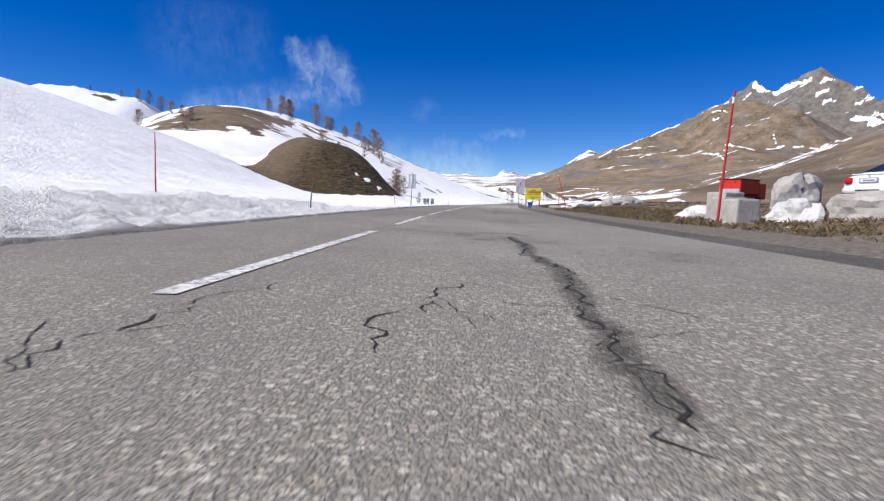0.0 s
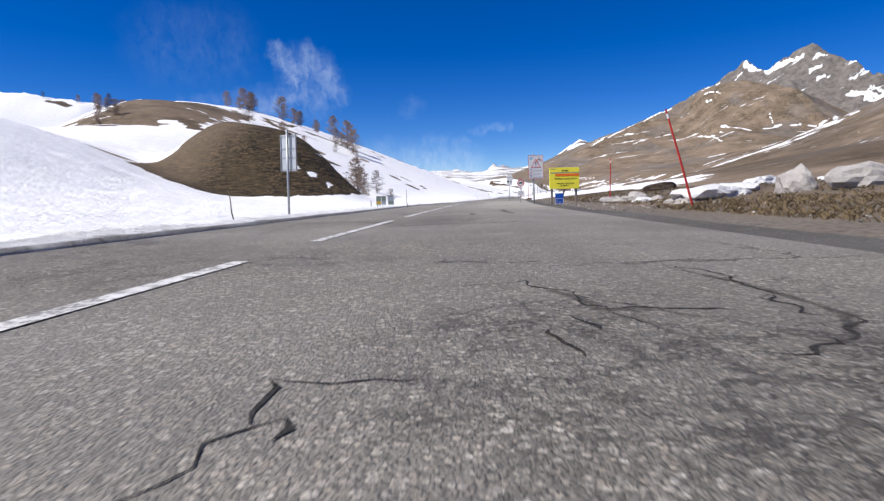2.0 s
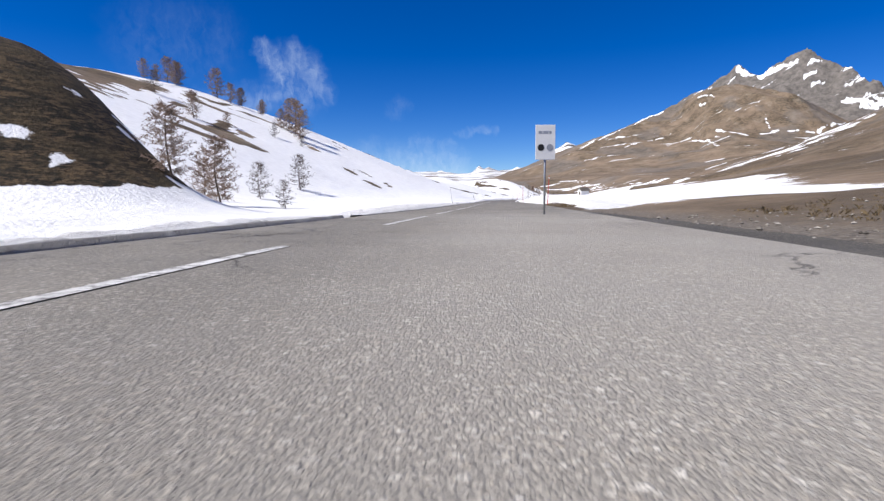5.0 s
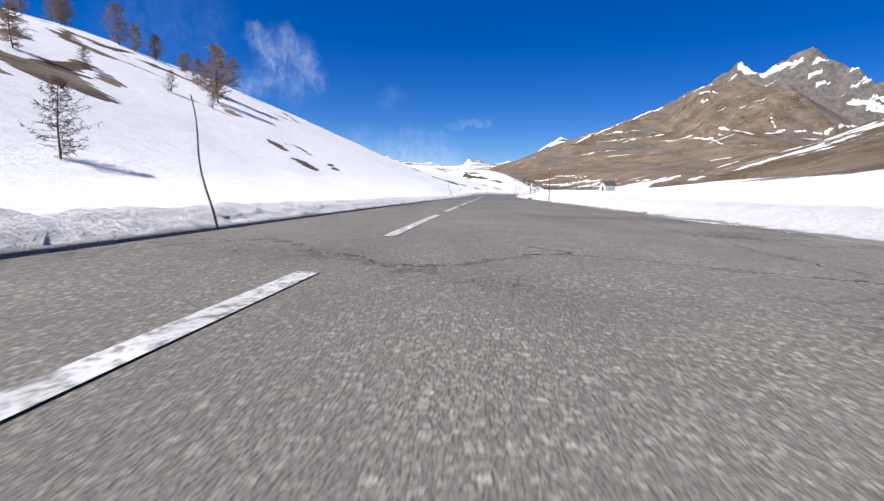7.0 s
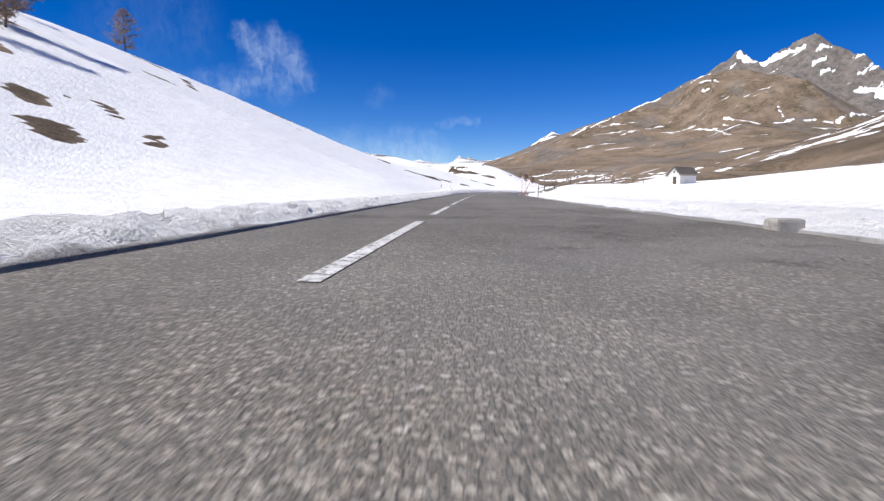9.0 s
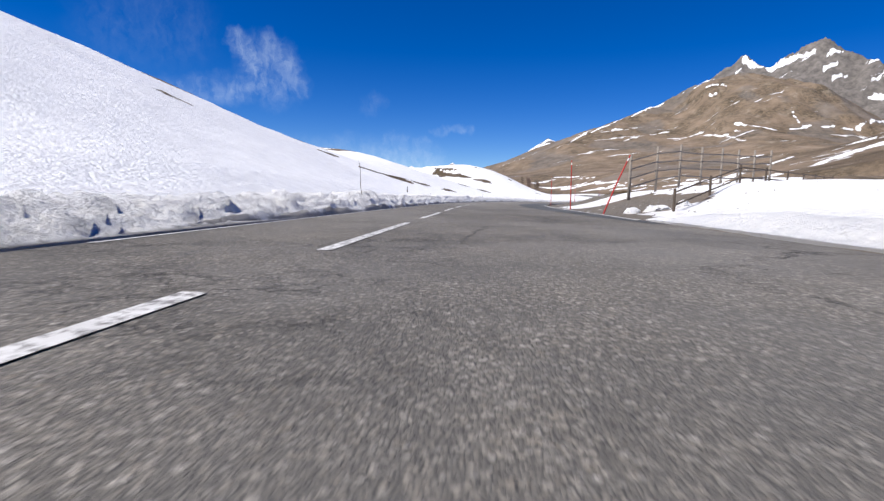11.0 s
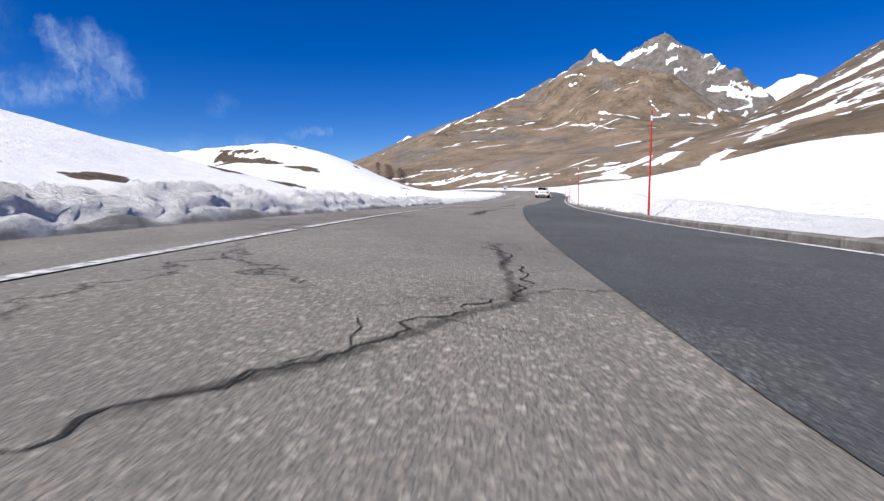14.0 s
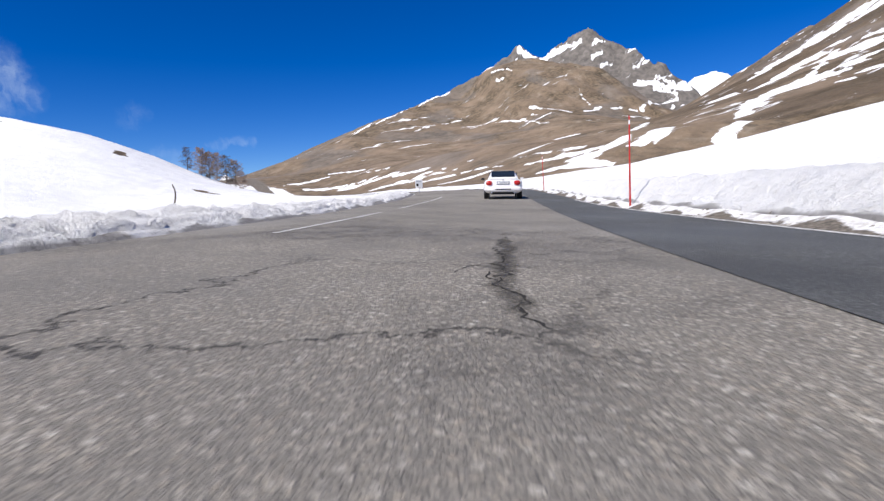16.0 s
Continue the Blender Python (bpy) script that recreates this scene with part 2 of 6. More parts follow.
def make_asphalt(name, dark=1.0, cracks=True, grit=1.0, tint=(1.0, 1.0, 1.0)):
    m = Mat(name, 0.85)
    warp = m.node("ShaderNodeVectorMath")
    warp.operation = "ADD"
    nz = m.node("ShaderNodeTexNoise", Scale=2.4, Detail=8, Roughness=0.72)
    m.link(m.co, nz.inputs["Vector"])
    sc = m.node("ShaderNodeVectorMath")
    sc.operation = "SCALE"
    sc.inputs["Scale"].default_value = 0.8
    m.link(nz.outputs["Color"], sc.inputs[0])
    m.link(m.co, warp.inputs[0])
    m.link(sc.outputs[0], warp.inputs[1])
    co2 = m.node("ShaderNodeVectorMath")
    co2.operation = "ADD"
    wob = m.node("ShaderNodeTexNoise", Scale=70.0, Detail=2, Roughness=0.6)
    m.link(m.co, wob.inputs["Vector"])
    wsc = m.node("ShaderNodeVectorMath")
    wsc.operation = "SCALE"
    wsc.inputs["Scale"].default_value = 0.012
    m.link(wob.outputs["Color"], wsc.inputs[0])
    m.link(m.co, co2.inputs[0])
    m.link(wsc.outputs[0], co2.inputs[1])
    k = lambda c: tuple(min(1, v * dark * t) for v, t in zip(c, tint))
    layers = []
    for scale in (110 / grit, 58 / grit, 30 / grit):
        sep = m.node("ShaderNodeSeparateColor")
        m.link(m.voronoi(scale, out="Color", co=co2.outputs[0]), sep.inputs[0])
        layers.append((sep, m.voronoi(scale, co=co2.outputs[0])))
    (s1, d1), (s2, d2), (s3, d3) = layers
    base = m.mix(s1.outputs[0], k((0.092, 0.083, 0.07)), k((0.25, 0.227, 0.192)))
    show2 = m.math("MULTIPLY", m.ramp(s2.outputs[1], 0.36, 0.44), m.ramp(d2, 0.62, 0.42))
    base = m.mix(show2, base, m.mix(s2.outputs[2], m.mix(s2.outputs[0], k((0.12, 0.112, 0.1)), k((0.44, 0.41, 0.36))), m.mix(s2.outputs[0], k((0.15, 0.125, 0.095)), k((0.4, 0.345, 0.27)))))
    show3 = m.math("MULTIPLY", m.ramp(s3.outputs[1], 0.76, 0.8), m.ramp(d3, 0.45, 0.33))
    base = m.mix(show3, base, m.mix(s3.outputs[0], k((0.24, 0.2, 0.15)), k((0.56, 0.52, 0.455))))
    fines = m.noise(260, 3, 0.6)
    base = m.mix(m.math("MULTIPLY", m.ramp(d2, 0.4, 0.75), m.ramp(fines, 0.35, 0.6)), base, k((0.05, 0.047, 0.044)))
    blot = m.ramp(m.noise(0.9, 7, 0.68), 0.4, 0.66)
    base = m.mix(m.math("MULTIPLY", blot, 0.5), base, k((0.1, 0.096, 0.09)))
    lane = m.ramp(m.noise(1.0, 6, 0.62, 0.4, m.moved((0.75, 0.07, 1))), 0.45, 0.68)
    base = m.mix(m.math("MULTIPLY", lane, 0.45), base, k((0.085, 0.08, 0.074)))
    worn = m.ramp(m.noise(0.16, 4, 0.6), 0.46, 0.66)
    base = m.mix(m.math("MULTIPLY", worn, 0.3), base, k((0.3, 0.288, 0.27)))
    bleach = m.attr("bleached")
    base = m.mix(bleach, base, m.mix(1.0, base, (0.2, 0.184, 0.158), "SCREEN"))
    tone = m.math("MAXIMUM", m.math("MULTIPLY", show2, s2.outputs[0]), show3)
    height = m.math("ADD", m.math("MULTIPLY", tone, 0.6), m.math("MULTIPLY", m.ramp(d1, 0.25, 0.8), -0.7))
    if cracks:
        e1 = m.voronoi(0.33, "DISTANCE_TO_EDGE", warp.outputs[0])
        where = m.ramp(m.noise(0.21, 3), 0.52, 0.62)
        c1 = m.math("MULTIPLY", m.ramp(e1, 0.002, 0.006, 0.8, 0), where)
        e2 = m.voronoi(1.9, "DISTANCE_TO_EDGE", warp.outputs[0])
        where2 = m.ramp(m.noise(0.24, 4), 0.51, 0.64)
        c2 = m.math("MULTIPLY", m.ramp(e2, 0.004, 0.022, 0.5, 0), where2)
        e3 = m.voronoi(5.2, "DISTANCE_TO_EDGE", warp.outputs[0])
        where3 = m.math("MULTIPLY", m.ramp(m.noise(0.24, 4), 0.54, 0.66), m.ramp(m.noise(1.3, 4), 0.42, 0.6))
        c2 = m.math("MAXIMUM", c2, m.math("MULTIPLY", m.ramp(e3, 0.006, 0.045, 0.65, 0), where3))
        base = m.mix(m.math("MULTIPLY", where2, 0.15), base, (0.07, 0.065, 0.06))
        crack = m.math("MAXIMUM", c1, c2)
        base = m.mix(crack, base, (0.028, 0.026, 0.024))
        height = m.math("SUBTRACT", height, m.math("MULTIPLY", crack, 3.0))
    m.colour(base)
    m.bump(height, 0.8, 0.006)
    return m.m


def make_paint_line():
    m = Mat("road_paint", 0.7)
    wear = m.ramp(m.noise(11, 9, 0.82), 0.49, 0.56)
    grime = m.mix(m.ramp(m.noise(2.5, 4), 0.3, 0.7), (0.5, 0.49, 0.47), (0.76, 0.75, 0.73))
    m.colour(m.mix(wear, grime, (0.2, 0.19, 0.18)))
    m.bump(m.noise(60, 3), 0.4, 0.004)
    return m.m


def make_snow(name="bank_snow", soil=0.42, dull=(0.76, 0.75, 0.735)):
    m = Mat(name, 0.6)
    clean = m.mix(m.ramp(m.noise(2.2, 7, 0.68), 0.35, 0.62), dull, (0.91, 0.9, 0.89))
    low = m.attr("soil")
    spots = m.math("MULTIPLY", m.ramp(m.noise(5.5, 8, 0.75), 0.6 - soil * 0.2, 0.72), m.ramp(low, 0, 1, 0.12, 1.0))
    c = m.mix(spots, clean, (0.2, 0.175, 0.145))
    c = m.mix(m.ramp(low, 0.75, 1.0, 0, 0.75), c, (0.13, 0.115, 0.1))
    m.colour(c)
    m.bump(m.math("ADD", m.noise(6, 7, 0.72), m.math("MULTIPLY", m.noise(26, 4, 0.7), 0.35)), 0.9, 0.16)
    return m.m


MAT_TERRAIN = make_terrain_material()
MAT_ASPHALT = make_asphalt("old_asphalt", 0.96)
MAT_NEW_ASPHALT = make_asphalt("new_asphalt", 0.66, cracks=False, grit=0.6, tint=(0.88, 0.99, 1.15))
MAT_LINE = make_paint_line()
MAT_SNOW = make_snow()
MAT_LEDGE = make_snow("ledge_snow", 0.1, (0.82, 0.82, 0.82))

# ---- the road's plan: s is metres along it, off is metres to the right of the driven line ----
ROAD_XY = [(-7.2, -90), (-1.6, -20), (0, 0), (1.6, 19.9), (3.4, 39.9), (5.6, 59.7), (8.1, 79.6), (10.7, 99.4), (13.6, 119.2), (16.7, 139), (19.8, 158.7), (23.1, 178.4),
           (26.6, 198.1), (30.8, 217.7), (36.3, 236.9), (43.8, 255.4), (52.9, 273.2), (63, 290.5), (73.3, 307.6), (84, 324.5), (92.5, 342), (97, 362), (97.5, 390), (96, 450)]


def spline(points, step=0.5):
    p = np.array(points, float)
    p = np.vstack([2 * p[0] - p[1], p, 2 * p[-1] - p[-2]])
    out = []
    for i in range(1, len(p) - 2):
        n = max(2, int(np.hypot(*(p[i + 1] - p[i])) / step))
        t = np.linspace(0, 1, n, endpoint=False)[:, None]
        a, b, c, d = p[i - 1], p[i], p[i + 1], p[i + 2]
        out.append(0.5 * (2 * b + (c - a) * t + (2 * a - 5 * b + 4 * c - d) * t**2 + (3 * b - a - 3 * c + d) * t**3))
    return np.vstack(out + [p[-2:-1]])


RXY = spline(ROAD_XY)
RS = np.r_[0, np.cumsum(np.hypot(*np.diff(RXY, axis=0).T))]
RS -= RS[np.argmin(np.hypot(*RXY.T))]
RT = np.gradient(RXY, axis=0)
RT /= np.hypot(*RT.T)[:, None]


def lerp(s, pairs):
    return np.interp(s, [p[0] for p in pairs], [p[1] for p in pairs])


def centre_off(s):
    return lerp(s, [(-60, -1.3), (0, -1.3), (14, -1.6), (45, -1.8), (60, -1.9), (87, -1.0), (98, -0.85), (130, -0.7), (143, -0.85), (196, -1.3), (222, -2.0), (247, -2.1), (273, -2.5), (300, -2.6), (340, -2.8)])


def left_off(s):
    return lerp(s, [(0, -3.6), (25, -4.1), (55, -4.0), (88, -2.6), (141, -2.3), (198, -3.4), (225, -4.2), (245, -4.6), (275, -4.9), (340, -5.2)])


def right_off(s):
    return lerp(s, [(0, 3.0), (15, 2.6), (28, 2.7), (50, 2.6), (75, 3.2), (100, 4.0), (143, 3.4), (155, 3.2), (200, 3.8), (235, 3.7), (245, 3.5), (290, 3.6), (315, 4.0), (400, 4.2)])


def seam_off(s):
    return lerp(s, [(190, 3.6), (205, 2.4), (216, 1.8), (240, 1.0), (258, 0.55), (275, 0.65), (290, 0.6), (307, 1.25), (322, 2.0), (360, 2.4)])


def bank(s):
    return lerp(s, [(0, 0), (15, 0.012), (55, 0.012), (85, 0), (200, 0), (235, 0.01), (268, 0.05), (330, 0.05), (370, 0)])


def grade(s):
    """The road climbs a little past its last bend."""
    d = np.clip(s - 304, 0, 45)
    return 0.0006 * d * d + 0.03 * np.clip(s - 349, 0, 60)


def road_point(s, off, up=0.0):
    x, y = np.interp(s, RS, RXY[:, 0]), np.interp(s, RS, RXY[:, 1])
    tx, ty = np.interp(s, RS, RT[:, 0]), np.interp(s, RS, RT[:, 1])
    return np.stack([x + ty * off, y - tx * off, -np.maximum(off, -2.4) * bank(s) + grade(s) + up], -1)


def road_coords(x, y):
    """s and off of places, by the nearest piece of the road."""
    s, off = np.empty_like(x), np.empty_like(x)
    step = RXY[::3]
    for k in range(0, len(x), 20000):
        q = np.stack([x[k:k + 20000], y[k:k + 20000]], -1)
        i = np.argmin(((q[:, None, 0] - step[None, :, 0]) ** 2 + (q[:, None, 1] - step[None, :, 1]) ** 2), 1) * 3
        d = q - RXY[i]
        s[k:k + 20000] = RS[i] + (d * RT[i]).sum(-1)
        off[k:k + 20000] = d[:, 0] * RT[i, 1] - d[:, 1] * RT[i, 0]
    return s, off


def hash01(i, j, seed):
    v = np.sin(i * 127.1 + j * 311.7 + seed * 74.7) * 43758.5453
    return v - np.floor(v)


def vnoise(x, y, seed=0):
    i, j = np.floor(x), np.floor(y)
    u, v = x - i, y - j
    u, v = u * u * (3 - 2 * u), v * v * (3 - 2 * v)
    a, b, c, d = hash01(i, j, seed), hash01(i + 1, j, seed), hash01(i, j + 1, seed), hash01(i + 1, j + 1, seed)
    return (a * (1 - u) + b * u) * (1 - v) + (c * (1 - u) + d * u) * v


def fbm(x, y, seed=0, octaves=5, gain=0.5):
    total, amp, norm = 0.0, 1.0, 0.0
    for k in range(octaves):
        total = total + amp * vnoise(x * 2**k + 17.3 * k, y * 2**k - 9.1 * k, seed + k)
        norm, amp = norm + amp, amp * gain
    return total / norm


def smooth(a, b, v):
    t = np.clip((v - a) / (b - a), 0, 1)
    return t * t * (3 - 2 * t)


def soft_ramp(u, width):
    return (np.sqrt(u * u + width * width) + u) / 2


def soft_min(a, b, k):
    h = np.clip(0.5 + 0.5 * (b - a) / k, 0, 1)
    return b * (1 - h) + a * h - k * h * (1 - h)


def rugged(points, seed, rag=0.06):
    """A crest line with smaller summits and notches between its points, the more so the higher it is."""
    rnd = random.Random(seed)
    out = [points[0]]
    for a, b in zip(points, points[1:]):
        n = max(1, int(math.hypot(b[0] - a[0], b[1] - a[1]) / 16))
        for k in range(1, n + 1):
            f = k / n
            high = a[2] + f * (b[2] - a[2])
            amount = 0.0 if k == n else rag * high * min(1.0, max(0.1, (high - 90) / 70))
            out.append((a[0] + f * (b[0] - a[0]) + rnd.uniform(-3, 3) * (k < n), a[1] + f * (b[1] - a[1]), high + rnd.uniform(-1.3, 0.6) * amount))
    return np.array(out, float)


def ridge(x, y, points, width, power, spurs=0.0, seed=3, rag=0.06):
    """Height of a mountain that falls away from a crest line."""
    p = rugged(points, seed, rag)
    w = width * (1 + spurs * (fbm(x / 120, y / 120, seed, 3) - 0.5) * 2)
    best, high, weight = np.full_like(x, 1e9), np.zeros_like(x), np.zeros_like(x)
    for a, b in zip(p[:-1], p[1:]):
        ab = b[:2] - a[:2]
        t = np.clip(((x - a[0]) * ab[0] + (y - a[1]) * ab[1]) / (ab @ ab), 0, 1)
        d = np.hypot(x - a[0] - t * ab[0], y - a[1] - t * ab[1])
        best = np.minimum(best, d)
        share = 1 / (d + 2) ** 7
        high += share * (a[2] + t * (b[2] - a[2]))
        weight += share
    return high / weight * np.clip(1 - best / w, 0, 1) ** power


# crest lines of the mountains: x, y, height
CREST_PEAK = [(75, 690, 16), (135, 724, 33), (205, 747, 62), (301, 819, 104), (360, 855, 126), (392, 867, 142), (421, 847, 161), (442, 811, 163), (455, 762, 148), (466, 713, 130), (469, 682, 106), (471, 650, 80), (474, 610, 50)]
CREST_SUMMIT = [(470, 985, 170), (503, 956, 199), (512, 948, 208), (529, 933, 211), (537, 922, 205), (548, 908, 195), (561, 889, 204), (574, 868, 215), (585, 849, 220), (590, 839, 213), (595, 827, 203),
                (605, 803, 184), (609, 793, 179), (612, 783, 164), (616, 769, 153), (618, 760, 154), (621, 748, 136), (625, 728, 122), (627, 712, 105), (640, 670, 80)]
CREST_LEFT = [(-300, 270, 66), (-254, 309, 64), (-226, 330, 65), (-209, 341, 64), (-196, 349, 61), (-182, 356, 55), (-170, 362, 46), (-150, 380, 30)]
CREST_RIGHT = [(735, 800, 85), (600, 664, 100), (570, 620, 109), (534, 563, 114), (496, 507, 121), (479, 474, 125), (466, 423, 141), (440, 330, 150), (400, 180, 130), (380, 0, 110), (380, -200, 100)]
CREST_SNOWPEAK = [(235, 1380, 40), (270, 1360, 68), (325, 1347, 113), (360, 1337, 138), (385, 1330, 128), (431, 1315, 137), (520, 1290, 120)]
CREST_FAR = [(-700, 2050, 170), (-273, 2014, 150), (-101, 2032, 130), (-3, 2036, 103), (86, 2035, 108), (150, 2030, 96), (196, 2027, 99), (225, 2024, 124), (295, 2015, 106), (363, 2004, 117), (431, 1990, 97), (900, 1900, 160)]
CREST_DOME = [(1030, 1130, 205), (1058, 1085, 222), (1066, 1047, 238), (1071, 1024, 237), (1075, 1000, 230), (1079, 965, 200)]

# the snow hill beside the road: how high it rises and where its foot lies, along the road
HILL_TOP = [(-80, 14), (0, 15), (50, 16), (90, 12), (120, 17), (150, 32), (190, 46), (215, 43.5), (240, 35.6), (250, 30.5), (258, 19), (275, 11.1), (292, 13), (303, 10.7), (313, 6.2), (335, 6), (370, 11.5), (420, 8), (500, 12)]
HILL_FOOT = [(0, 17), (40, 18.9), (60, 21.8), (72, 25), (84, 29), (108, 24), (128, 20), (160, 18), (200, 9.4), (230, 10.6), (260, 18.3), (330, 21.8)]
MOUND = (-19.8, 90.1, 7.4, 11.3, 8.8, -2.02)   # x, y, half lengths, height, turn


def crest_height(s):
    """The height at which the snow hill beside the road stops rising."""
    return lerp(s, HILL_TOP)


# thawed strips on the snow hill: from, to, half width
THAWED = [(-64, 133, -66, 175, 8.0), (-64, 171, -60, 178, 7.8), (-60, 135, -55, 150, 7.0), (-50, 137, -46, 132, 1.9), (-212, 330, -204, 331, 2.6),
              (-61, 194, -52, 178, 0.8), (-53, 200, -48, 191, 0.8), (-44, 171, -44, 175, 1.4), (-32, 162, -35, 174, 1.2), (-48, 190, -44, 189, 1.6), (-46, 200, -45, 206, 1.5), (-30, 163, -30, 165, 0.8),
              (-10, 176, -9, 175, 1.0), (-5, 170, -3, 168, 1.0), (-40, 201, -39, 203, 1.9), (-8, 182, -5, 179, 0.4), (-2, 178, -1, 175, 0.4), (-10, 179, -9, 179, 0.4)]
THAWED_BEND = [(-23, 239, -17, 226, 0.7), (11, 274, 13, 276, 0.8), (18, 274, 22, 277, 0.6), (22, 277, 30, 285, 0.8), (38, 354, 46, 348, 1.7), (40, 308, 47, 319, 1.5), (34, 286, 35, 289, 1.1),
              (51, 342, 53, 342, 1.4), (38, 363, 45, 358, 0.7), (23, 277, 26, 279, 1.1), (26, 279, 29, 282, 0.8), (38, 360, 45, 350, 1.5), (49, 344, 52, 345, 1.7), (62, 356, 62, 355, 0.8), (68, 345, 69, 344, 0.5),
              (44, 354, 47, 349, 0.7), (51, 361, 52, 359, 0.7)]

# snow left lying in gullies and on ledges: from, to, half width
RIGHT_SNOW = [(225, 395, 189, 376, 3.5), (156, 355, 150, 353, 1.6), (150, 353, 145, 351, 1.8), (150, 367, 142, 362, 2.0), (142, 362, 136, 360, 1.7), (229, 441, 209, 429, 2.2),
              (144, 370, 139, 368, 2.0), (139, 368, 133, 366, 2.1), (133, 366, 128, 364, 2.2), (260, 428, 253, 429, 5.0), (96, 316, 92, 311, 1.0), (92, 311, 91, 308, 0.9), (91, 308, 89, 305, 0.8),
              (123, 365, 126, 358, 2.7), (102, 326, 95, 315, 1.8), (349, 473, 367, 479, 7.5), (367, 479, 380, 480, 6.1), (380, 480, 385, 476, 9.8), (385, 476, 393, 472, 9.9)]
RIGHT_SNOW_HIGH = [(393, 472, 396, 467, 10.0), (396, 467, 404, 462, 13.6), (404, 462, 410, 457, 15.2), (410, 457, 415, 452, 15.4), (254, 412, 276, 417, 3.8), (276, 417, 293, 418, 3.4),
              (293, 418, 307, 418, 5.9), (231, 391, 237, 385, 7.0), (244, 391, 257, 395, 1.0), (257, 395, 280, 405, 1.3), (280, 405, 292, 408, 1.4), (278, 399, 277, 391, 6.5), (250, 382, 256, 380, 4.4),
              (297, 401, 291, 389, 2.2), (229, 369, 228, 366, 2.4), (228, 366, 227, 363, 2.3), (227, 363, 225, 360, 2.2), (220, 370, 217, 367, 1.6), (387, 445, 392, 438, 9.6)]
PEAK_SNOW = [(549, 905, 560, 867, 4.3), (560, 867, 568, 847, 2.7), (527, 928, 542, 908, 2.9), (575, 831, 588, 827, 2.5), (575, 818, 559, 818, 2.0),
              (581, 805, 563, 807, 1.0), (577, 765, 596, 740, 3.6), (596, 740, 624, 728, 2.4), (598, 752, 612, 737, 1.4), (603, 730, 583, 743, 1.9), (394, 799, 401, 769, 2.7), (384, 775, 387, 766, 1.3),
              (384, 648, 410, 653, 1.7), (410, 653, 454, 646, 1.1), (454, 646, 582, 716, 2.0), (419, 688, 406, 657, 0.6)]
BAND_SNOW = [(215, 757, 300, 821, 2.6), (300, 821, 372, 860, 2.4), (311, 720, 343, 708, 2.7), (333, 701, 341, 670, 2.0), (341, 670, 322, 615, 1.3), (356, 683, 373, 647, 2.5), (304, 748, 323, 748, 1.9), (264, 726, 284, 739, 1.8),
              (273, 781, 283, 781, 2.8), (274, 551, 283, 542, 2.4), (348, 686, 350, 656, 0.7), (135, 374, 134, 379, 0.6)]
LOW_SNOW = [(104, 505, 126, 511, 1.8), (110, 491, 131, 471, 2.0), (120, 474, 133, 461, 2.5), (121, 445, 126, 425, 2.2), (131, 457, 134, 438, 1.3), (123, 416, 128, 401, 1.8),
              (125, 439, 131, 413, 1.4), (117, 393, 125, 390, 1.9), (129, 400, 130, 389, 1.0), (134, 395, 139, 377, 1.2), (129, 381, 136, 371, 1.9), (137, 418, 138, 415, 1.4), (130, 432, 133, 422, 1.4),
              (128, 519, 137, 501, 1.5), (134, 492, 139, 480, 1.4), (130, 369, 136, 366, 1.7)]
SNOW_STRIPS = RIGHT_SNOW + RIGHT_SNOW_HIGH + PEAK_SNOW + BAND_SNOW + LOW_SNOW


def strip_reach(x, y, strip):
    """How far places lie from the middle of a strip, in its half widths."""
    ax, ay, bx, by, wide = strip
    t = np.clip(((x - ax) * (bx - ax) + (y - ay) * (by - ay)) / max((bx - ax) ** 2 + (by - ay) ** 2, 0.01), 0, 1)
    return np.hypot(x - ax - t * (bx - ax), y - ay - t * (by - ay)) / wide


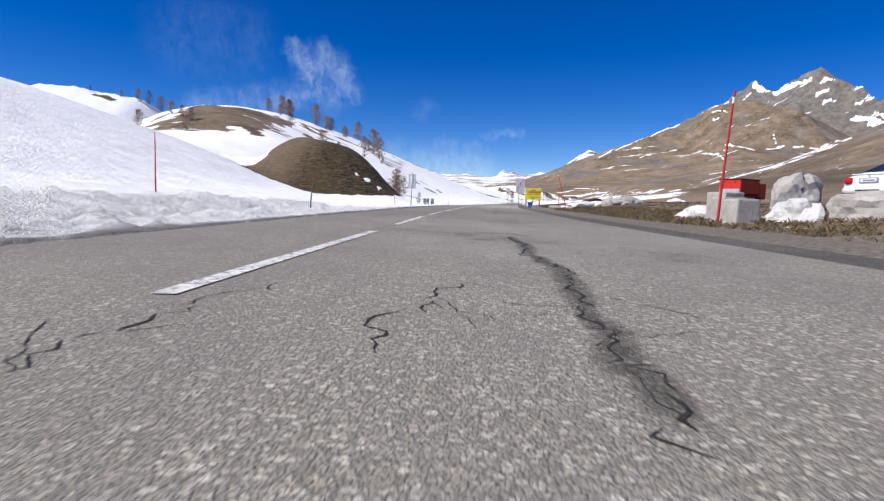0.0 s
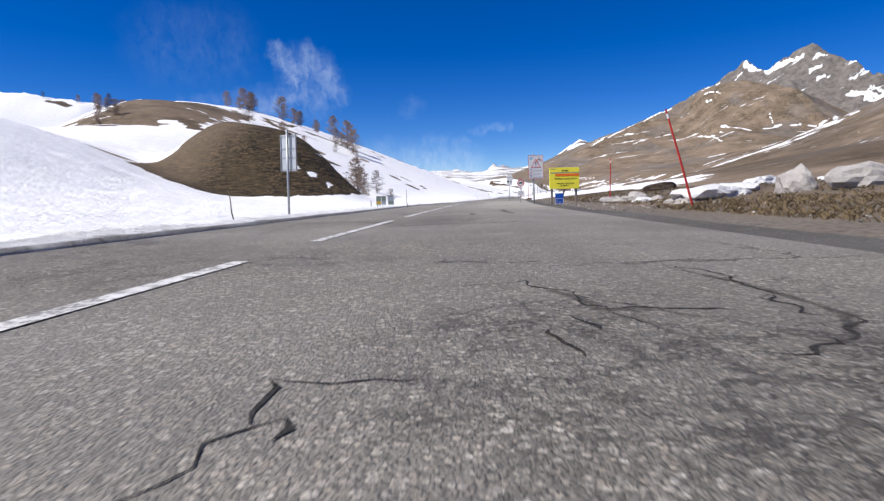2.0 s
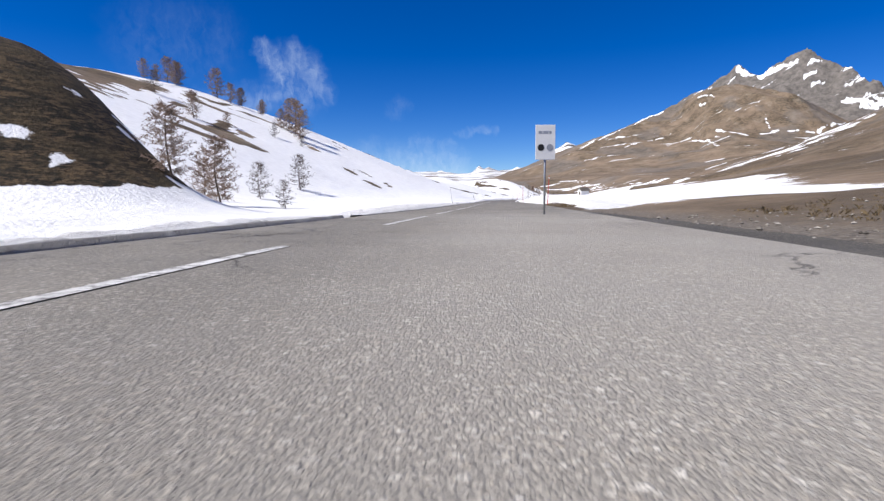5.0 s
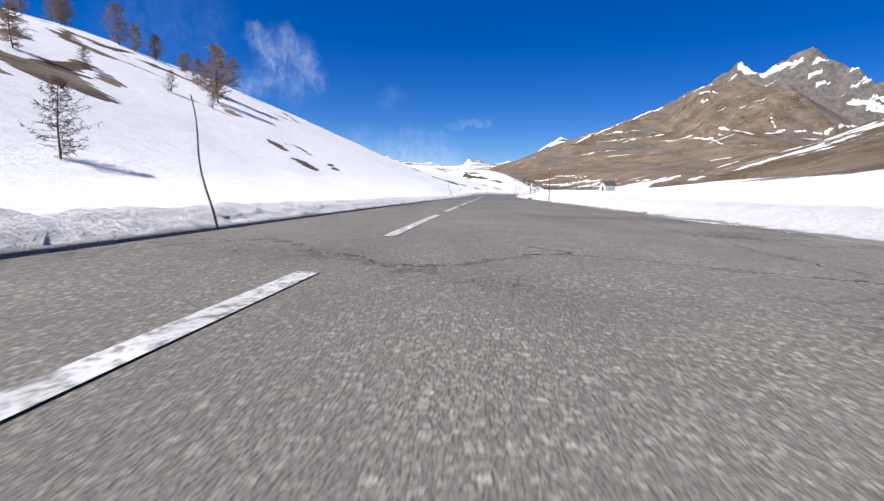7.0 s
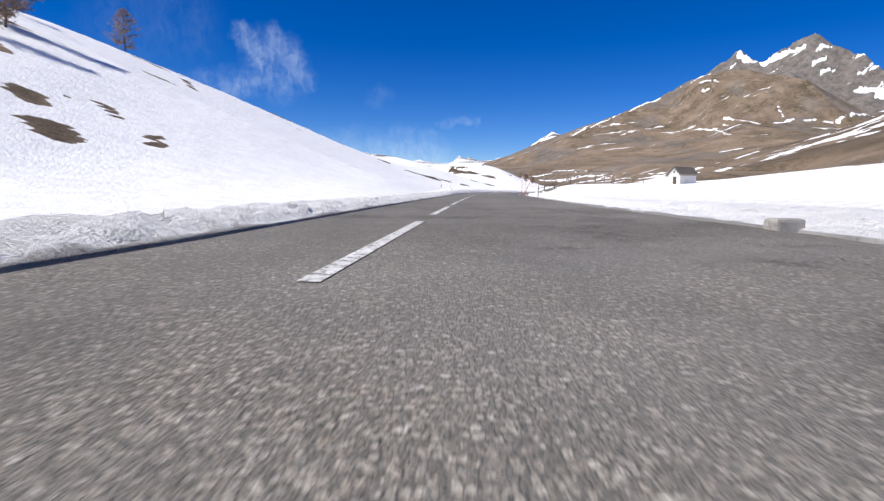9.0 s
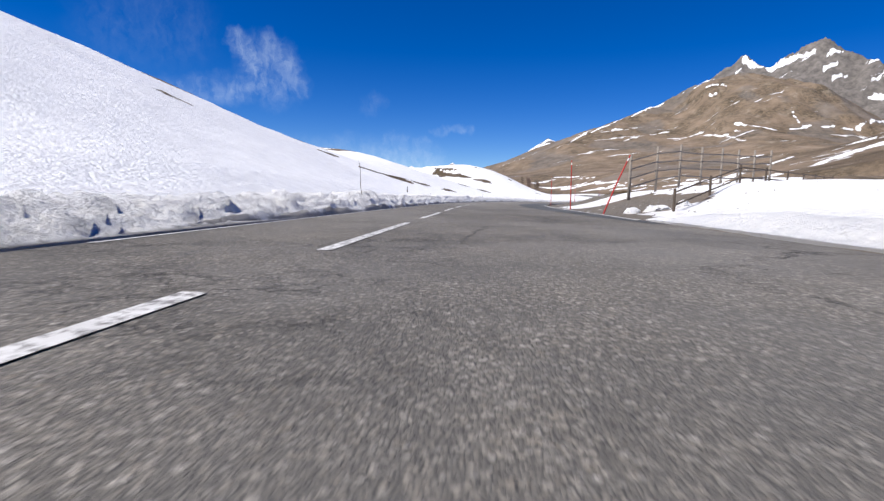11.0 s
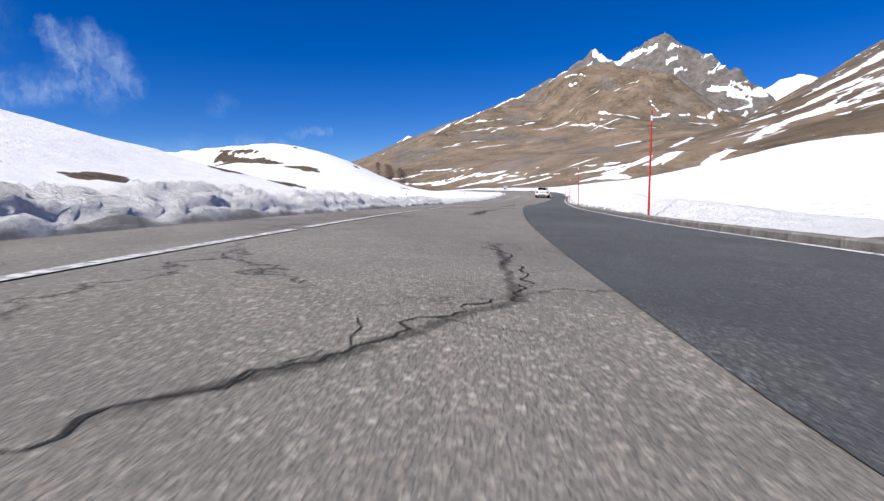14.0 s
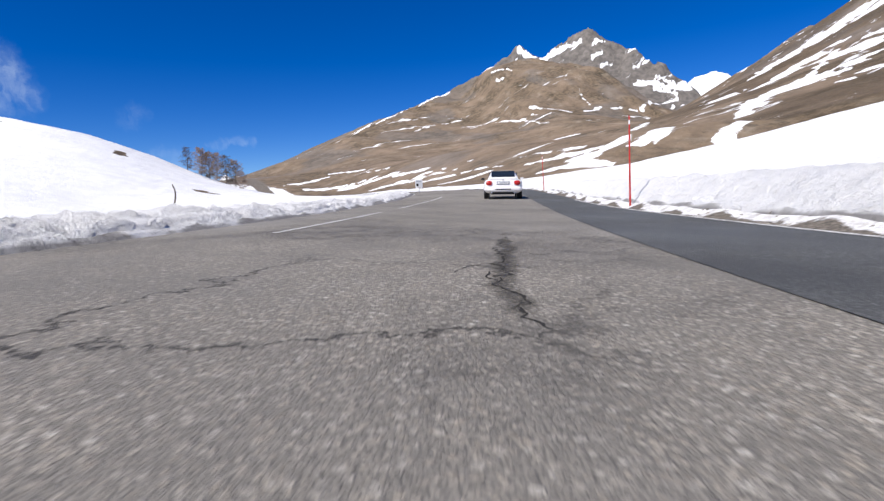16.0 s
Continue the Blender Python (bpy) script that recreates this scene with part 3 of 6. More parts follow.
def terrain(x, y):
    """Height, and the shares of snow, rock, gravel and soiling, of the ground."""
    s, off = road_coords(x, y)
    u = np.abs(off)
    n_big, n_mid, n_fine = fbm(x / 30, y / 30, 1), fbm(x / 7, y / 7, 5), fbm(x / 1.6, y / 1.6, 9, 3)
    lo, ro = left_off(s), right_off(s)
    base = -np.maximum(off, -2.4) * bank(s)
    climb = grade(s)
    flat = np.where(off < 0, -lo, ro)
    edge = smooth(flat + 0.1, flat + 1.2, u)
    # left: verge that dips, snow hill, two grassy mounds
    dip = -0.28 * smooth(4.2, 6.5, u) * (1 - smooth(9, 15, u)) * smooth(8, 25, s) * (1 - smooth(66, 82, s))
    slope = 0.44 * soft_ramp(u - lerp(s, HILL_FOOT), 8) - 0.44 * soft_ramp(-12 + 0 * u, 8)
    slope = slope * smooth(5, 12, u)
    left = soft_min(slope, crest_height(s) + 4 * (n_big - 0.5), 7)
    left = left - 0.35 * soft_ramp(u - 90, 12)
    mx, my, ma, mb, mh, mturn = MOUND
    mu, mv = (x - mx) * math.cos(mturn) + (y - my) * math.sin(mturn), (y - my) * math.cos(mturn) - (x - mx) * math.sin(mturn)
    g2 = np.exp(-((mu / ma) ** 2 + (mv / mb) ** 2) ** 1.6)
    g3 = np.exp(-(((x - 56) / 15) ** 2 + ((y - 371) / 18) ** 2))
    left = left + 1.7 * g3 * smooth(18, 34, u)
    left = left + mh * g2 * smooth(8, 14, u)
    left = left + (0.5 * (n_mid - 0.5) + 0.14 * (n_fine - 0.5)) * smooth(8, 20, u) + (0.04 + 0.42 * (1 - smooth(70, 85, s))) * (fbm(x / 0.9, y / 0.9, 61, 3, 0.6) - 0.5) * smooth(5, 8, u) * (1 - smooth(30, 46, u))
    # right: car park, meadow, gravel cutting, snow slope
    park = 0.75 * smooth(3.5, 12, u) + 0.012 * soft_ramp(u - 20, 5)
    meadow = 0.22 * smooth(4, 6, u) + 0.062 * soft_ramp(u - 7, 3)
    cut = 1.25 * smooth(4.6, 10.5, u) + 0.05 * soft_ramp(u - 12, 4)
    hump_top = lerp(s, [(250, 3.5), (275, 4.5), (300, 5.5), (330, 6.6), (340, 6.0), (350, 5.2), (360, 3.8), (375, 2.6)])
    hump = 0.3 * smooth(4.0, 8.0, u) + soft_min(hump_top / 30 * soft_ramp(u - 5, 3), hump_top, 1.3)
    beyond = 0.6 * smooth(5, 12, u) + 0.03 * u
    w1 = smooth(66, 92, s)
    w2 = smooth(188, 204, s)
    w3 = smooth(262, 284, s)
    w4 = smooth(372, 392, s)
    right = park * (1 - w1) + meadow * w1 * (1 - w2) + cut * w2 * (1 - w3) + hump * w3 * (1 - w4) + beyond * w4
    right = right + (0.35 * (n_mid - 0.5) + 0.12 * (n_fine - 0.5)) * smooth(6, 14, u) + 0.4 * (n_fine - 0.5) * smooth(4.5, 6, u) * (1 - smooth(14, 20, u)) * smooth(226, 232, s) * (1 - smooth(250, 256, s))
    near = np.where(off < 0, left + dip, right)
    near = (near + base * (1 - smooth(6, 30, u))) * edge + (base - 0.07) * (1 - edge) + climb * (1 - smooth(30, 80, u))
    # mountains
    rough_n = fbm(x / 60, y / 60, 21, 6, 0.55) - 0.5
    craggy = np.abs(fbm(x / 38, y / 38, 33, 5, 0.55) - 0.5)
    peak = ridge(x, y, CREST_PEAK, 450, 1.2, 0.15, 3, 0.03)
    summit = ridge(x, y, CREST_SUMMIT, 430, 2.1, 0.25, 5, 0.0)
    leftm = ridge(x, y, CREST_LEFT, 190, 1.3, 0.2, 6, 0.03)
    rightm = ridge(x, y, CREST_RIGHT, 450, 2.5, 0.12, 8)
    snowp = ridge(x, y, CREST_SNOWPEAK, 420, 1.0, 0.3, 12)
    far = ridge(x, y, CREST_FAR, 900, 1.0, 0.35, 15, 0.14)
    dome = ridge(x, y, CREST_DOME, 420, 1.3, 0.0, 17, 0.0)
    mount = np.maximum.reduce([peak, summit, rightm, snowp, far, dome, leftm])
    jag = smooth(0, 1, (summit >= mount - 1e-6) * 1.0) * smooth(90, 150, mount)
    across = np.where(rightm > peak, x * 0.49 + y * 0.87, x * 0.96 + y * 0.27)
    down = np.where(rightm > peak, y * 0.49 - x * 0.87, x * 0.27 - y * 0.96)
    wander = 14 * (fbm(x / 70, y / 70, 57, 3) - 0.5)
    ribs = np.abs(fbm((across + wander) / 34, down / 260, 51, 4, 0.55) - 0.5) * 2
    mount = mount - (0.075 + 0.03 * jag) * mount * (0.34 - ribs) * smooth(10, 50, mount) * (y < 1200)
    mount = mount + mount * (0.06 - 0.03 * jag) * rough_n * smooth(6, 40, mount) + jag * (7 - 34 * craggy)
    grow = smooth(0, 1, (u - lerp(s, [(250, 25), (266, 42), (366, 42), (382, 15)])) / lerp(s, [(250, 45), (266, 60), (366, 60), (382, 45)]))
    blend = np.where(off < 0, smooth(120, 260, u), grow)
    z = near * (1 - blend) + np.maximum(near * 0.5, mount) * blend
    end = smooth(450, 560, y)
    z = z * (1 - end) + np.maximum(mount, 0.35 * near) * end

    # cover
    snow = np.where(off < 0, 0.95, 0.0)
    turf = ((mu - 3) / 11.5) ** 4 + ((mv - 3.5) / 11.8) ** 4
    brown = smooth(1.2, 1.05, turf + 0.5 * (n_mid - 0.5) + 0.25 * (n_fine - 0.5)) * smooth(1.0, 1.5, left + 1.0 * (n_mid - 0.5))
    snow = np.where(off < 0, snow - brown, snow)
    thaw = smooth(0.7, 0.75, fbm(x / 16, y / 7, 41, 4) * smooth(18, 45, u))
    snow = np.where((off < 0) & (s < 330), snow - 0.9 * thaw, snow)
    meadow_snow = smooth(4.2, 4.6, u + 0.6 * (n_mid - 0.5)) * smooth(78, 84, s - 0.6 * np.clip(u - 14, 0, 40) + 6 * (n_mid - 0.5)) * (1 - smooth(-10, 10, u + 26 * (n_big - 0.5) - lerp(s, [(80, 22), (100, 28), (130, 40), (160, 50)])))
    ragged = u + 3 * (n_mid - 0.5)
    bare_a = smooth(198, 203, s) * (1 - smooth(211, 215, s + 4 * (n_mid - 0.5))) * (1 - smooth(8, 9.5, ragged))
    bare_b = smooth(222, 225, s + 4 * (n_mid - 0.5)) * (1 - smooth(251, 255, s + 4 * (n_mid - 0.5))) * (1 - smooth(24, 34, u))
    bare_c = smooth(250, 254, s) * (1 - smooth(260, 272, s)) * (1 - smooth(6.2, 7.0, ragged))
    meadow_snow = meadow_snow * (1 - np.maximum.reduce([bare_a, bare_b, bare_c])) * (1 - smooth(252, 264, s) * smooth(35, 38, ragged)) * (1 - smooth(368, 382, s + 10 * (n_mid - 0.5)) * smooth(6, 12, ragged))
    side = np.where(off > 0, meadow_snow, 0)
    snow = np.where((off > 0), np.maximum(snow, side * 0.95), snow)
    # streaks that lie along the slopes of the mountains
    crag = smooth(-6, 8, summit - peak) * smooth(60, 90, mount)
    strip = 0.05 + 0.17 * crag + 0.2 * (0.42 - ribs) * smooth(8, 40, mount) + 0.1 * (1 - smooth(6, 22, z))
    strip = np.where(rightm > peak, 0.06 + 0.3 * smooth(70, 125, z) + 0.25 * (0.3 - ribs) * smooth(50, 90, z), strip)
    strip = np.where((snowp >= mount - 6) & (snowp > 30), 0.8, strip)
    strip = np.where((far >= mount - 6) & (y > 1200), 0.8, strip)
    far_snow = np.maximum((dome >= mount - 12) * (y > 950), (leftm >= mount - 1) * (off < 0)) * 0.95
    is_mount = np.where(off < 0, smooth(0.5, 0.9, np.maximum(blend, end)), smooth(0.3, 0.7, np.maximum(blend, end)))
    snow = snow * (1 - is_mount) + np.maximum(far_snow, snow * ((u < 90) | (off < 0)) * (y < 420)) * is_mount
    strip = strip * is_mount
    thawed = np.zeros_like(x)
    for strip_at in THAWED + THAWED_BEND:
        d = strip_reach(x, y, strip_at)
        bare = smooth(1.9, 0.3, (1.0 if strip_at[4] > 5 else 1.35) * d + 2.2 * (n_mid - 0.5) + 1.8 * (n_fine - 0.5)) * (off < 0)
        snow = snow - 1.3 * bare
        thawed = np.maximum(thawed, bare * (0.35 if strip_at[4] > 5 else 1.0))
    for strip_at in SNOW_STRIPS:
        d = strip_reach(x, y, strip_at)
        snow = np.maximum(snow, smooth(1.9, 0.1, 1.2 * d + 2.6 * (n_mid - 0.5) + 1.6 * (n_fine - 0.5) + 1.2 * (n_big - 0.5)))
    # last snow lying in hollows on the side of the mound
    hollow = smooth(0.63, 0.69, fbm(x / 1.1, y / 1.1, 95, 3)) * smooth(6, 9, mv) * smooth(1.1, 0.9, turf)
    snow = np.where(off < 0, np.maximum(snow, 0.8 * hollow), snow)
    rock = np.maximum(smooth(-6, 8, summit - peak + 14 * rough_n) * smooth(60, 90, mount), (rightm > peak) * smooth(105, 135, z + 50 * rough_n)) + 0.55 * smooth(0.56, 0.66, fbm(x / 45, y / 45, 81)) * is_mount
    rock = np.clip(rock + (snowp >= mount - 3) * (snowp > 20) * 0.8 + (y > 1500) * 0.8, 0, 1)
    gravel = (1 - smooth(1.0, 3.2, u - flat + 2.0 * (n_mid - 0.5))) * 1.0
    gravel = np.maximum(gravel, np.where(off > 0, np.maximum.reduce([bare_a, bare_b, bare_c]) * (1 - smooth(9, 10.5, ragged)), 0))
    gravel = np.maximum(gravel, np.where(off > 0, (1 - smooth(62, 74, s)) * smooth(0.45, 0.6, n_mid) * (1 - smooth(30, 40, u)) * 0.8, 0))
    soil = np.clip(1 - smooth(0, 7, u - flat), 0, 1)
    # dark heath: the mound, the top of the cutting, the shoulder of the near mountain
    heath = np.where(off < 0, smooth(1.3, 1.0, turf) * (0.6 + 0.4 * smooth(-3, 4, mv + 6 * (n_mid - 0.5))), 0)
    heath = np.where(off > 0, bare_b * smooth(8.5, 10, ragged) * (1 - smooth(30, 45, u)), heath)
    heath = np.maximum(heath, 0.55 * is_mount * (rightm > peak) * smooth(0.35, 0.6, fbm(x / 50, y / 50, 71, 4)))
    heath = np.maximum(heath, 0.75 * thawed)
    heath = np.maximum(heath, np.where(off > 0, 0.5 * (1 - smooth(60, 80, s)) * smooth(4.5, 6, u) * (1 - smooth(60, 90, u)) * smooth(0.3, 0.6, n_mid), 0))
    return z, np.clip(snow, 0, 1), np.clip(rock, 0, 1), np.clip(gravel, 0, 1), soil, np.clip(strip, 0, 1), np.clip(heath, 0, 1), (rightm > peak) * 1.0


def ground_height(x, y):
    return float(terrain(np.array([float(x)]), np.array([float(y)]))[0][0])


def steps(start, stop, first, growth, cap):
    out, d = [start], first
    while abs(out[-1] - start) < abs(stop - start):
        out.append(out[-1] + math.copysign(d, stop - start))
        d = min(cap, d * growth)
    return out


def set_mesh(name, verts, faces, materials=(), smooth_faces=True):
    me = bpy.data.meshes.new(name)
    me.from_pydata(verts, [], faces)
    for mm in materials:
        me.materials.append(mm)
    me.polygons.foreach_set("use_smooth", [smooth_faces] * len(me.polygons))
    me.update()
    return me


def grid_faces(nu, nv):
    i, j = np.meshgrid(np.arange(nu - 1), np.arange(nv - 1), indexing="ij")
    k = (i * nv + j).ravel()
    return np.stack([k, k + nv, k + nv + 1, k + 1], -1).tolist()


def build_ground():
    xs = sorted(set(np.round(steps(-28, -240, 1.0, 1.03, 4.5)[1:] + [-28 + 0.9 * k for k in range(145)] + steps(102.4, 640, 1.0, 1.03, 2.7) + steps(643, 1250, 3.0, 1.05, 7.0), 3)))
    xs = np.array([-3000.0, -2000, -1300, -900, -650, -480, -360, -290] + [v for v in xs if v > -242] + [1450.0, 1800, 2400, 3200])
    ys = [-25 + 0.9 * k for k in range(440)]
    ys = np.array([-1500.0, -800, -400, -220, -130, -80, -50, -35] + ys + steps(ys[-1] + 1, 960, 1.0, 1.03, 2.7) + steps(964, 1400, 3.0, 1.05, 8.0) + [1430.0, 1480, 1550, 1640, 1740, 1830, 1880, 1920, 1950, 1975, 2000, 2015, 2030, 2050, 2100, 2300, 2700, 3300])
    gx, gy = np.meshgrid(xs, ys, indexing="ij")
    x, y = gx.ravel(), gy.ravel()
    z, snow, rock, gravel, soil, strip, heath, gully = terrain(x, y)
    me = set_mesh("ground", np.stack([x, y, z], -1).tolist(), grid_faces(len(xs), len(ys)), [MAT_TERRAIN])
    for name, values in (("snow", snow), ("rock", rock), ("gravel", gravel), ("dirt", soil), ("streak", strip), ("heath", heath), ("gully", gully)):
        me.attributes.new(name, "FLOAT", "POINT").data.foreach_set("value", values.astype(np.float32))
    return tagged(new("ground", me), "alpine ground of snow slopes, dry brown grass and rocky peaks", "ground", kind="structure")


def ribbon(name, s_values, left, right, up, material, cols=2, crown=0.0):
    """A strip along the road between two offsets."""
    s = np.asarray(s_values, float)
    rows = []
    for k in range(cols):
        f = k / (cols - 1)
        rows.append(road_point(s, left(s) * (1 - f) + right(s) * f, up))
    v = np.stack(rows, 1).reshape(-1, 3)
    return set_mesh(name, v.tolist(), [f[::-1] for f in grid_faces(len(s), cols)], [material])


ground = build_ground()
road = new("road", ribbon("road", np.arange(-60, 400, 1.0), left_off, right_off, 0.0, MAT_ASPHALT, 12))
ROAD_S = np.repeat(np.arange(-60, 400, 1.0), 12)
ROAD_OFF = left_off(ROAD_S) + np.tile(np.arange(12) / 11, 460) * (right_off(ROAD_S) - left_off(ROAD_S))
bleached = lerp(ROAD_S, [(0, 0.42), (10, 0.4), (18, 0.2), (26, 0.22), (34, 0.34), (50, 0.52), (88, 0.42), (104, 0.34), (130, 0.08), (210, 0.0), (225, 0.22), (250, 0.32), (290, 0.36), (400, 0.38)])
bleached = bleached + 0.6 * smooth(-1.4, 0.8, ROAD_OFF) * smooth(38, 48, ROAD_S) * (1 - smooth(66, 84, ROAD_S))
road.data.attributes.new("bleached", "FLOAT", "POINT").data.foreach_set("value", bleached.astype(np.float32))
tagged(road, "cracked grey asphalt mountain road with worn white centre dashes", "road", kind="structure")

# ---- building blocks ----
def bm_mesh(name, bm, mats, smooth_faces=False):
    me = bpy.data.meshes.new(name)
    bm.normal_update()
    bm.to_mesh(me)
    bm.free()
    for mm in mats if isinstance(mats, (list, tuple)) else [mats]:
        me.materials.append(mm)
    me.polygons.foreach_set("use_smooth", [smooth_faces] * len(me.polygons))
    return me


def part(name, bm, mat, parent, label="", smooth_faces=False):
    """Links a bmesh as one mesh object under a thing or a part."""
    ob = new(name, bm_mesh(name, bm, mat, smooth_faces))
    ob.parent = parent
    return tagged(ob, label)


def thing(name, m, label, category, group="", kind=""):
    ob = new(name)
    ob.empty_display_size = 0.2
    ob.matrix_basis = m
    return tagged(ob, label, category, group, kind)


def add_box(bm, size, at=(0, 0, 0), bevel=0.0, turn=None, segs=1):
    m = Matrix.Translation(at) @ (turn.to_4x4() if turn else Matrix.Identity(4)) @ Matrix.Diagonal((*size, 1))
    made = bmesh.ops.create_cube(bm, size=1.0, matrix=m)
    if bevel:
        edges = list({e for v in made["verts"] for e in v.link_edges})
        bmesh.ops.bevel(bm, geom=edges, offset=bevel, segments=segs, affect="EDGES", profile=0.6)
    return bm


def box(size, at=(0, 0, 0), bevel=0.0, turn=None, segs=1):
    return add_box(bmesh.new(), size, at, bevel, turn, segs)


def add_tube(bm, points, radii, sides=8, cap=True):
    """A tapered tube through points."""
    pts = [Vector(p) for p in points]
    rings = []
    for i, p in enumerate(pts):
        d = (pts[min(i + 1, len(pts) - 1)] - pts[max(i - 1, 0)]).normalized()
        a = d.orthogonal().normalized()
        b = d.cross(a)
        rings.append([bm.verts.new(p + (a * math.cos(2 * math.pi * k / sides) + b * math.sin(2 * math.pi * k / sides)) * radii[i]) for k in range(sides)])
    for r0, r1 in zip(rings, rings[1:]):
        for k in range(sides):
            bm.faces.new((r0[k], r0[(k + 1) % sides], r1[(k + 1) % sides], r1[k]))
    if cap:
        bm.faces.new(rings[-1])
        bm.faces.new(rings[0][::-1])
    return bm


def tube(points, radii, sides=8):
    return add_tube(bmesh.new(), points, radii if isinstance(radii, (list, tuple)) else [radii] * len(points), sides)


def prism(outline, y0, y1):
    """An outline in x and z, drawn out along y."""
    bm = bmesh.new()
    a = [bm.verts.new((x, y0, z)) for x, z in outline]
    b = [bm.verts.new((x, y1, z)) for x, z in outline]
    n = len(outline)
    for k in range(n):
        bm.faces.new((a[k], a[(k + 1) % n], b[(k + 1) % n], b[k]))
    bm.faces.new(a[::-1])
    bm.faces.new(b)
    bmesh.ops.recalc_face_normals(bm, faces=bm.faces)
    return bm


def frame_of(outline, inner, y0, y1):
    """A flat ring between two outlines with the same number of corners."""
    bm = bmesh.new()
    n = len(outline)
    rows = [[bm.verts.new((x, y, z)) for x, z in o] for o, y in ((outline, y0), (inner, y0), (inner, y1), (outline, y1))]
    for r in range(4):
        p, q = rows[r], rows[(r + 1) % 4]
        for k in range(n):
            bm.faces.new((p[k], p[(k + 1) % n], q[(k + 1) % n], q[k]))
    bmesh.ops.recalc_face_normals(bm, faces=bm.faces)
    return bm


def lump(size, seed, rough=0.25, detail=3, flat=True):
    """A stone or a heap: a ball pushed about by noise, flat below."""
    bm = bmesh.new()
    bmesh.ops.create_icosphere(bm, subdivisions=detail, radius=1.0)
    for v in bm.verts:
        n = noise.noise(v.co * 1.3 + Vector((seed * 7.1, seed * 3.3, 0))) + 0.5 * noise.noise(v.co * 3.1 + Vector((seed, 0, seed * 5.0)))
        c = v.co * (1 + rough * n)
        if flat and c.z < -0.35:
            c.z = -0.35
        v.co = Vector((c.x * size[0] / 2, c.y * size[1] / 2, (c.z + 0.35) * size[2] / 1.35))
    return bm


def on_ground(x, y, sink=0.03):
    return ground_height(x, y) - sink


def facing(x, y, z, yaw=0.0):
    """A pose whose local -y looks back along the road, turned by yaw degrees."""
    return pose(x, y, z, 0, 0, yaw)


def text_mesh(words, size, depth=0.002):
    cu = bpy.data.curves.new("words", "FONT")
    cu.body, cu.size, cu.align_x, cu.align_y, cu.extrude, cu.resolution_u = words, size, "CENTER", "CENTER", depth, 2
    tmp = new("words", cu)
    me = bpy.data.meshes.new_from_object(tmp.evaluated_get(bpy.context.evaluated_depsgraph_get()))
    bpy.data.objects.remove(tmp)
    bpy.data.curves.remove(cu)
    return me


def lettering(words, size, parent, at, mat, squeeze=1.0, bold=0.0):
    me = text_mesh(words, size)
    me.materials.clear()
    me.materials.append(mat)
    ob = new("lettering", me)
    ob.parent = parent
    ob.matrix_basis = pose(*at, 90, 0, 0) @ Matrix.Diagonal((squeeze, 1, 1, 1))
    return ob


MAT_RED = plain("red_pole_paint", (0.52, 0.035, 0.03), 0.5, vary=0.35)
MAT_WHITE = plain("white_paint", (0.78, 0.78, 0.77), 0.45, vary=0.12)
MAT_YELLOW = plain("yellow_sheet", (0.95, 0.84, 0.07), 0.5, vary=0.06)
MAT_ORANGE = plain("orange_tape", (0.9, 0.17, 0.02), 0.5, vary=0.05)
MAT_BLACK = plain("black_ink", (0.02, 0.02, 0.022), 0.6, vary=0.2)
MAT_STEEL = plain("galvanised_steel", (0.42, 0.44, 0.46), 0.45, 0.7, vary=0.3)
MAT_ALU = plain("sheet_aluminium", (0.5, 0.53, 0.56), 0.5, 0.3, vary=0.25)
MAT_BLUE = plain("blue_sheet", (0.015, 0.09, 0.42), 0.4, vary=0.3)
MAT_SKYBLUE = plain("pale_blue_ink", (0.2, 0.5, 0.75), 0.5)
MAT_SIGNRED = plain("sign_red", (0.6, 0.03, 0.03), 0.4, vary=0.1)
MAT_GREYINK = plain("grey_ink", (0.3, 0.32, 0.36), 0.6)
MAT_RUBBER = plain("rubber", (0.018, 0.018, 0.02), 0.85, vary=0.3)


def make_wood(name, a, b):
    m = Mat(name, 0.85)
    g = m.noise(7, 6, 0.7, 0.6, m.moved((9, 9, 0.7)))
    m.colour(m.mix(m.ramp(g, 0.3, 0.7), a, b))
    m.bump(g, 0.5, 0.01)
    return m.m


def make_stone(name, a, b, scale=3.0):
    m = Mat(name, 0.9)
    c = m.mix(m.ramp(m.noise(scale, 8, 0.7), 0.3, 0.7), a, b)
    c = m.mix(m.ramp(m.noise(scale * 9, 4, 0.7), 0.58, 0.7, 0, 0.5), c, tuple(v * 0.4 for v in a))
    m.colour(c)
    m.bump(m.noise(scale * 4, 7, 0.7), 0.7, 0.05)
    return m.m


MAT_WOOD = make_wood("weathered_wood", (0.13, 0.11, 0.09), (0.32, 0.28, 0.235))
MAT_DARKWOOD = make_wood("dark_wood", (0.05, 0.04, 0.032), (0.13, 0.1, 0.075))
MAT_BARK = make_wood("larch_bark", (0.055, 0.042, 0.033), (0.14, 0.105, 0.08))
MAT_TWIG = plain("larch_twigs", (0.4, 0.29, 0.22), 0.9, vary=0.5, scale=3)
MAT_CONCRETE = make_stone("concrete", (0.3, 0.28, 0.25), (0.5, 0.47, 0.43))
MAT_BRUSH = make_stone("dark_brushwood", (0.03, 0.022, 0.016), (0.1, 0.07, 0.05), 4.0)
MAT_KERB = make_stone("old_kerb", (0.1, 0.09, 0.08), (0.3, 0.28, 0.25), 2.0)
MAT_ROCK = make_stone("pale_rock", (0.26, 0.24, 0.22), (0.5, 0.47, 0.44), 1.6)
MAT_DARKROCK = make_stone("dark_stone", (0.1, 0.09, 0.08), (0.24, 0.215, 0.19), 2.5)
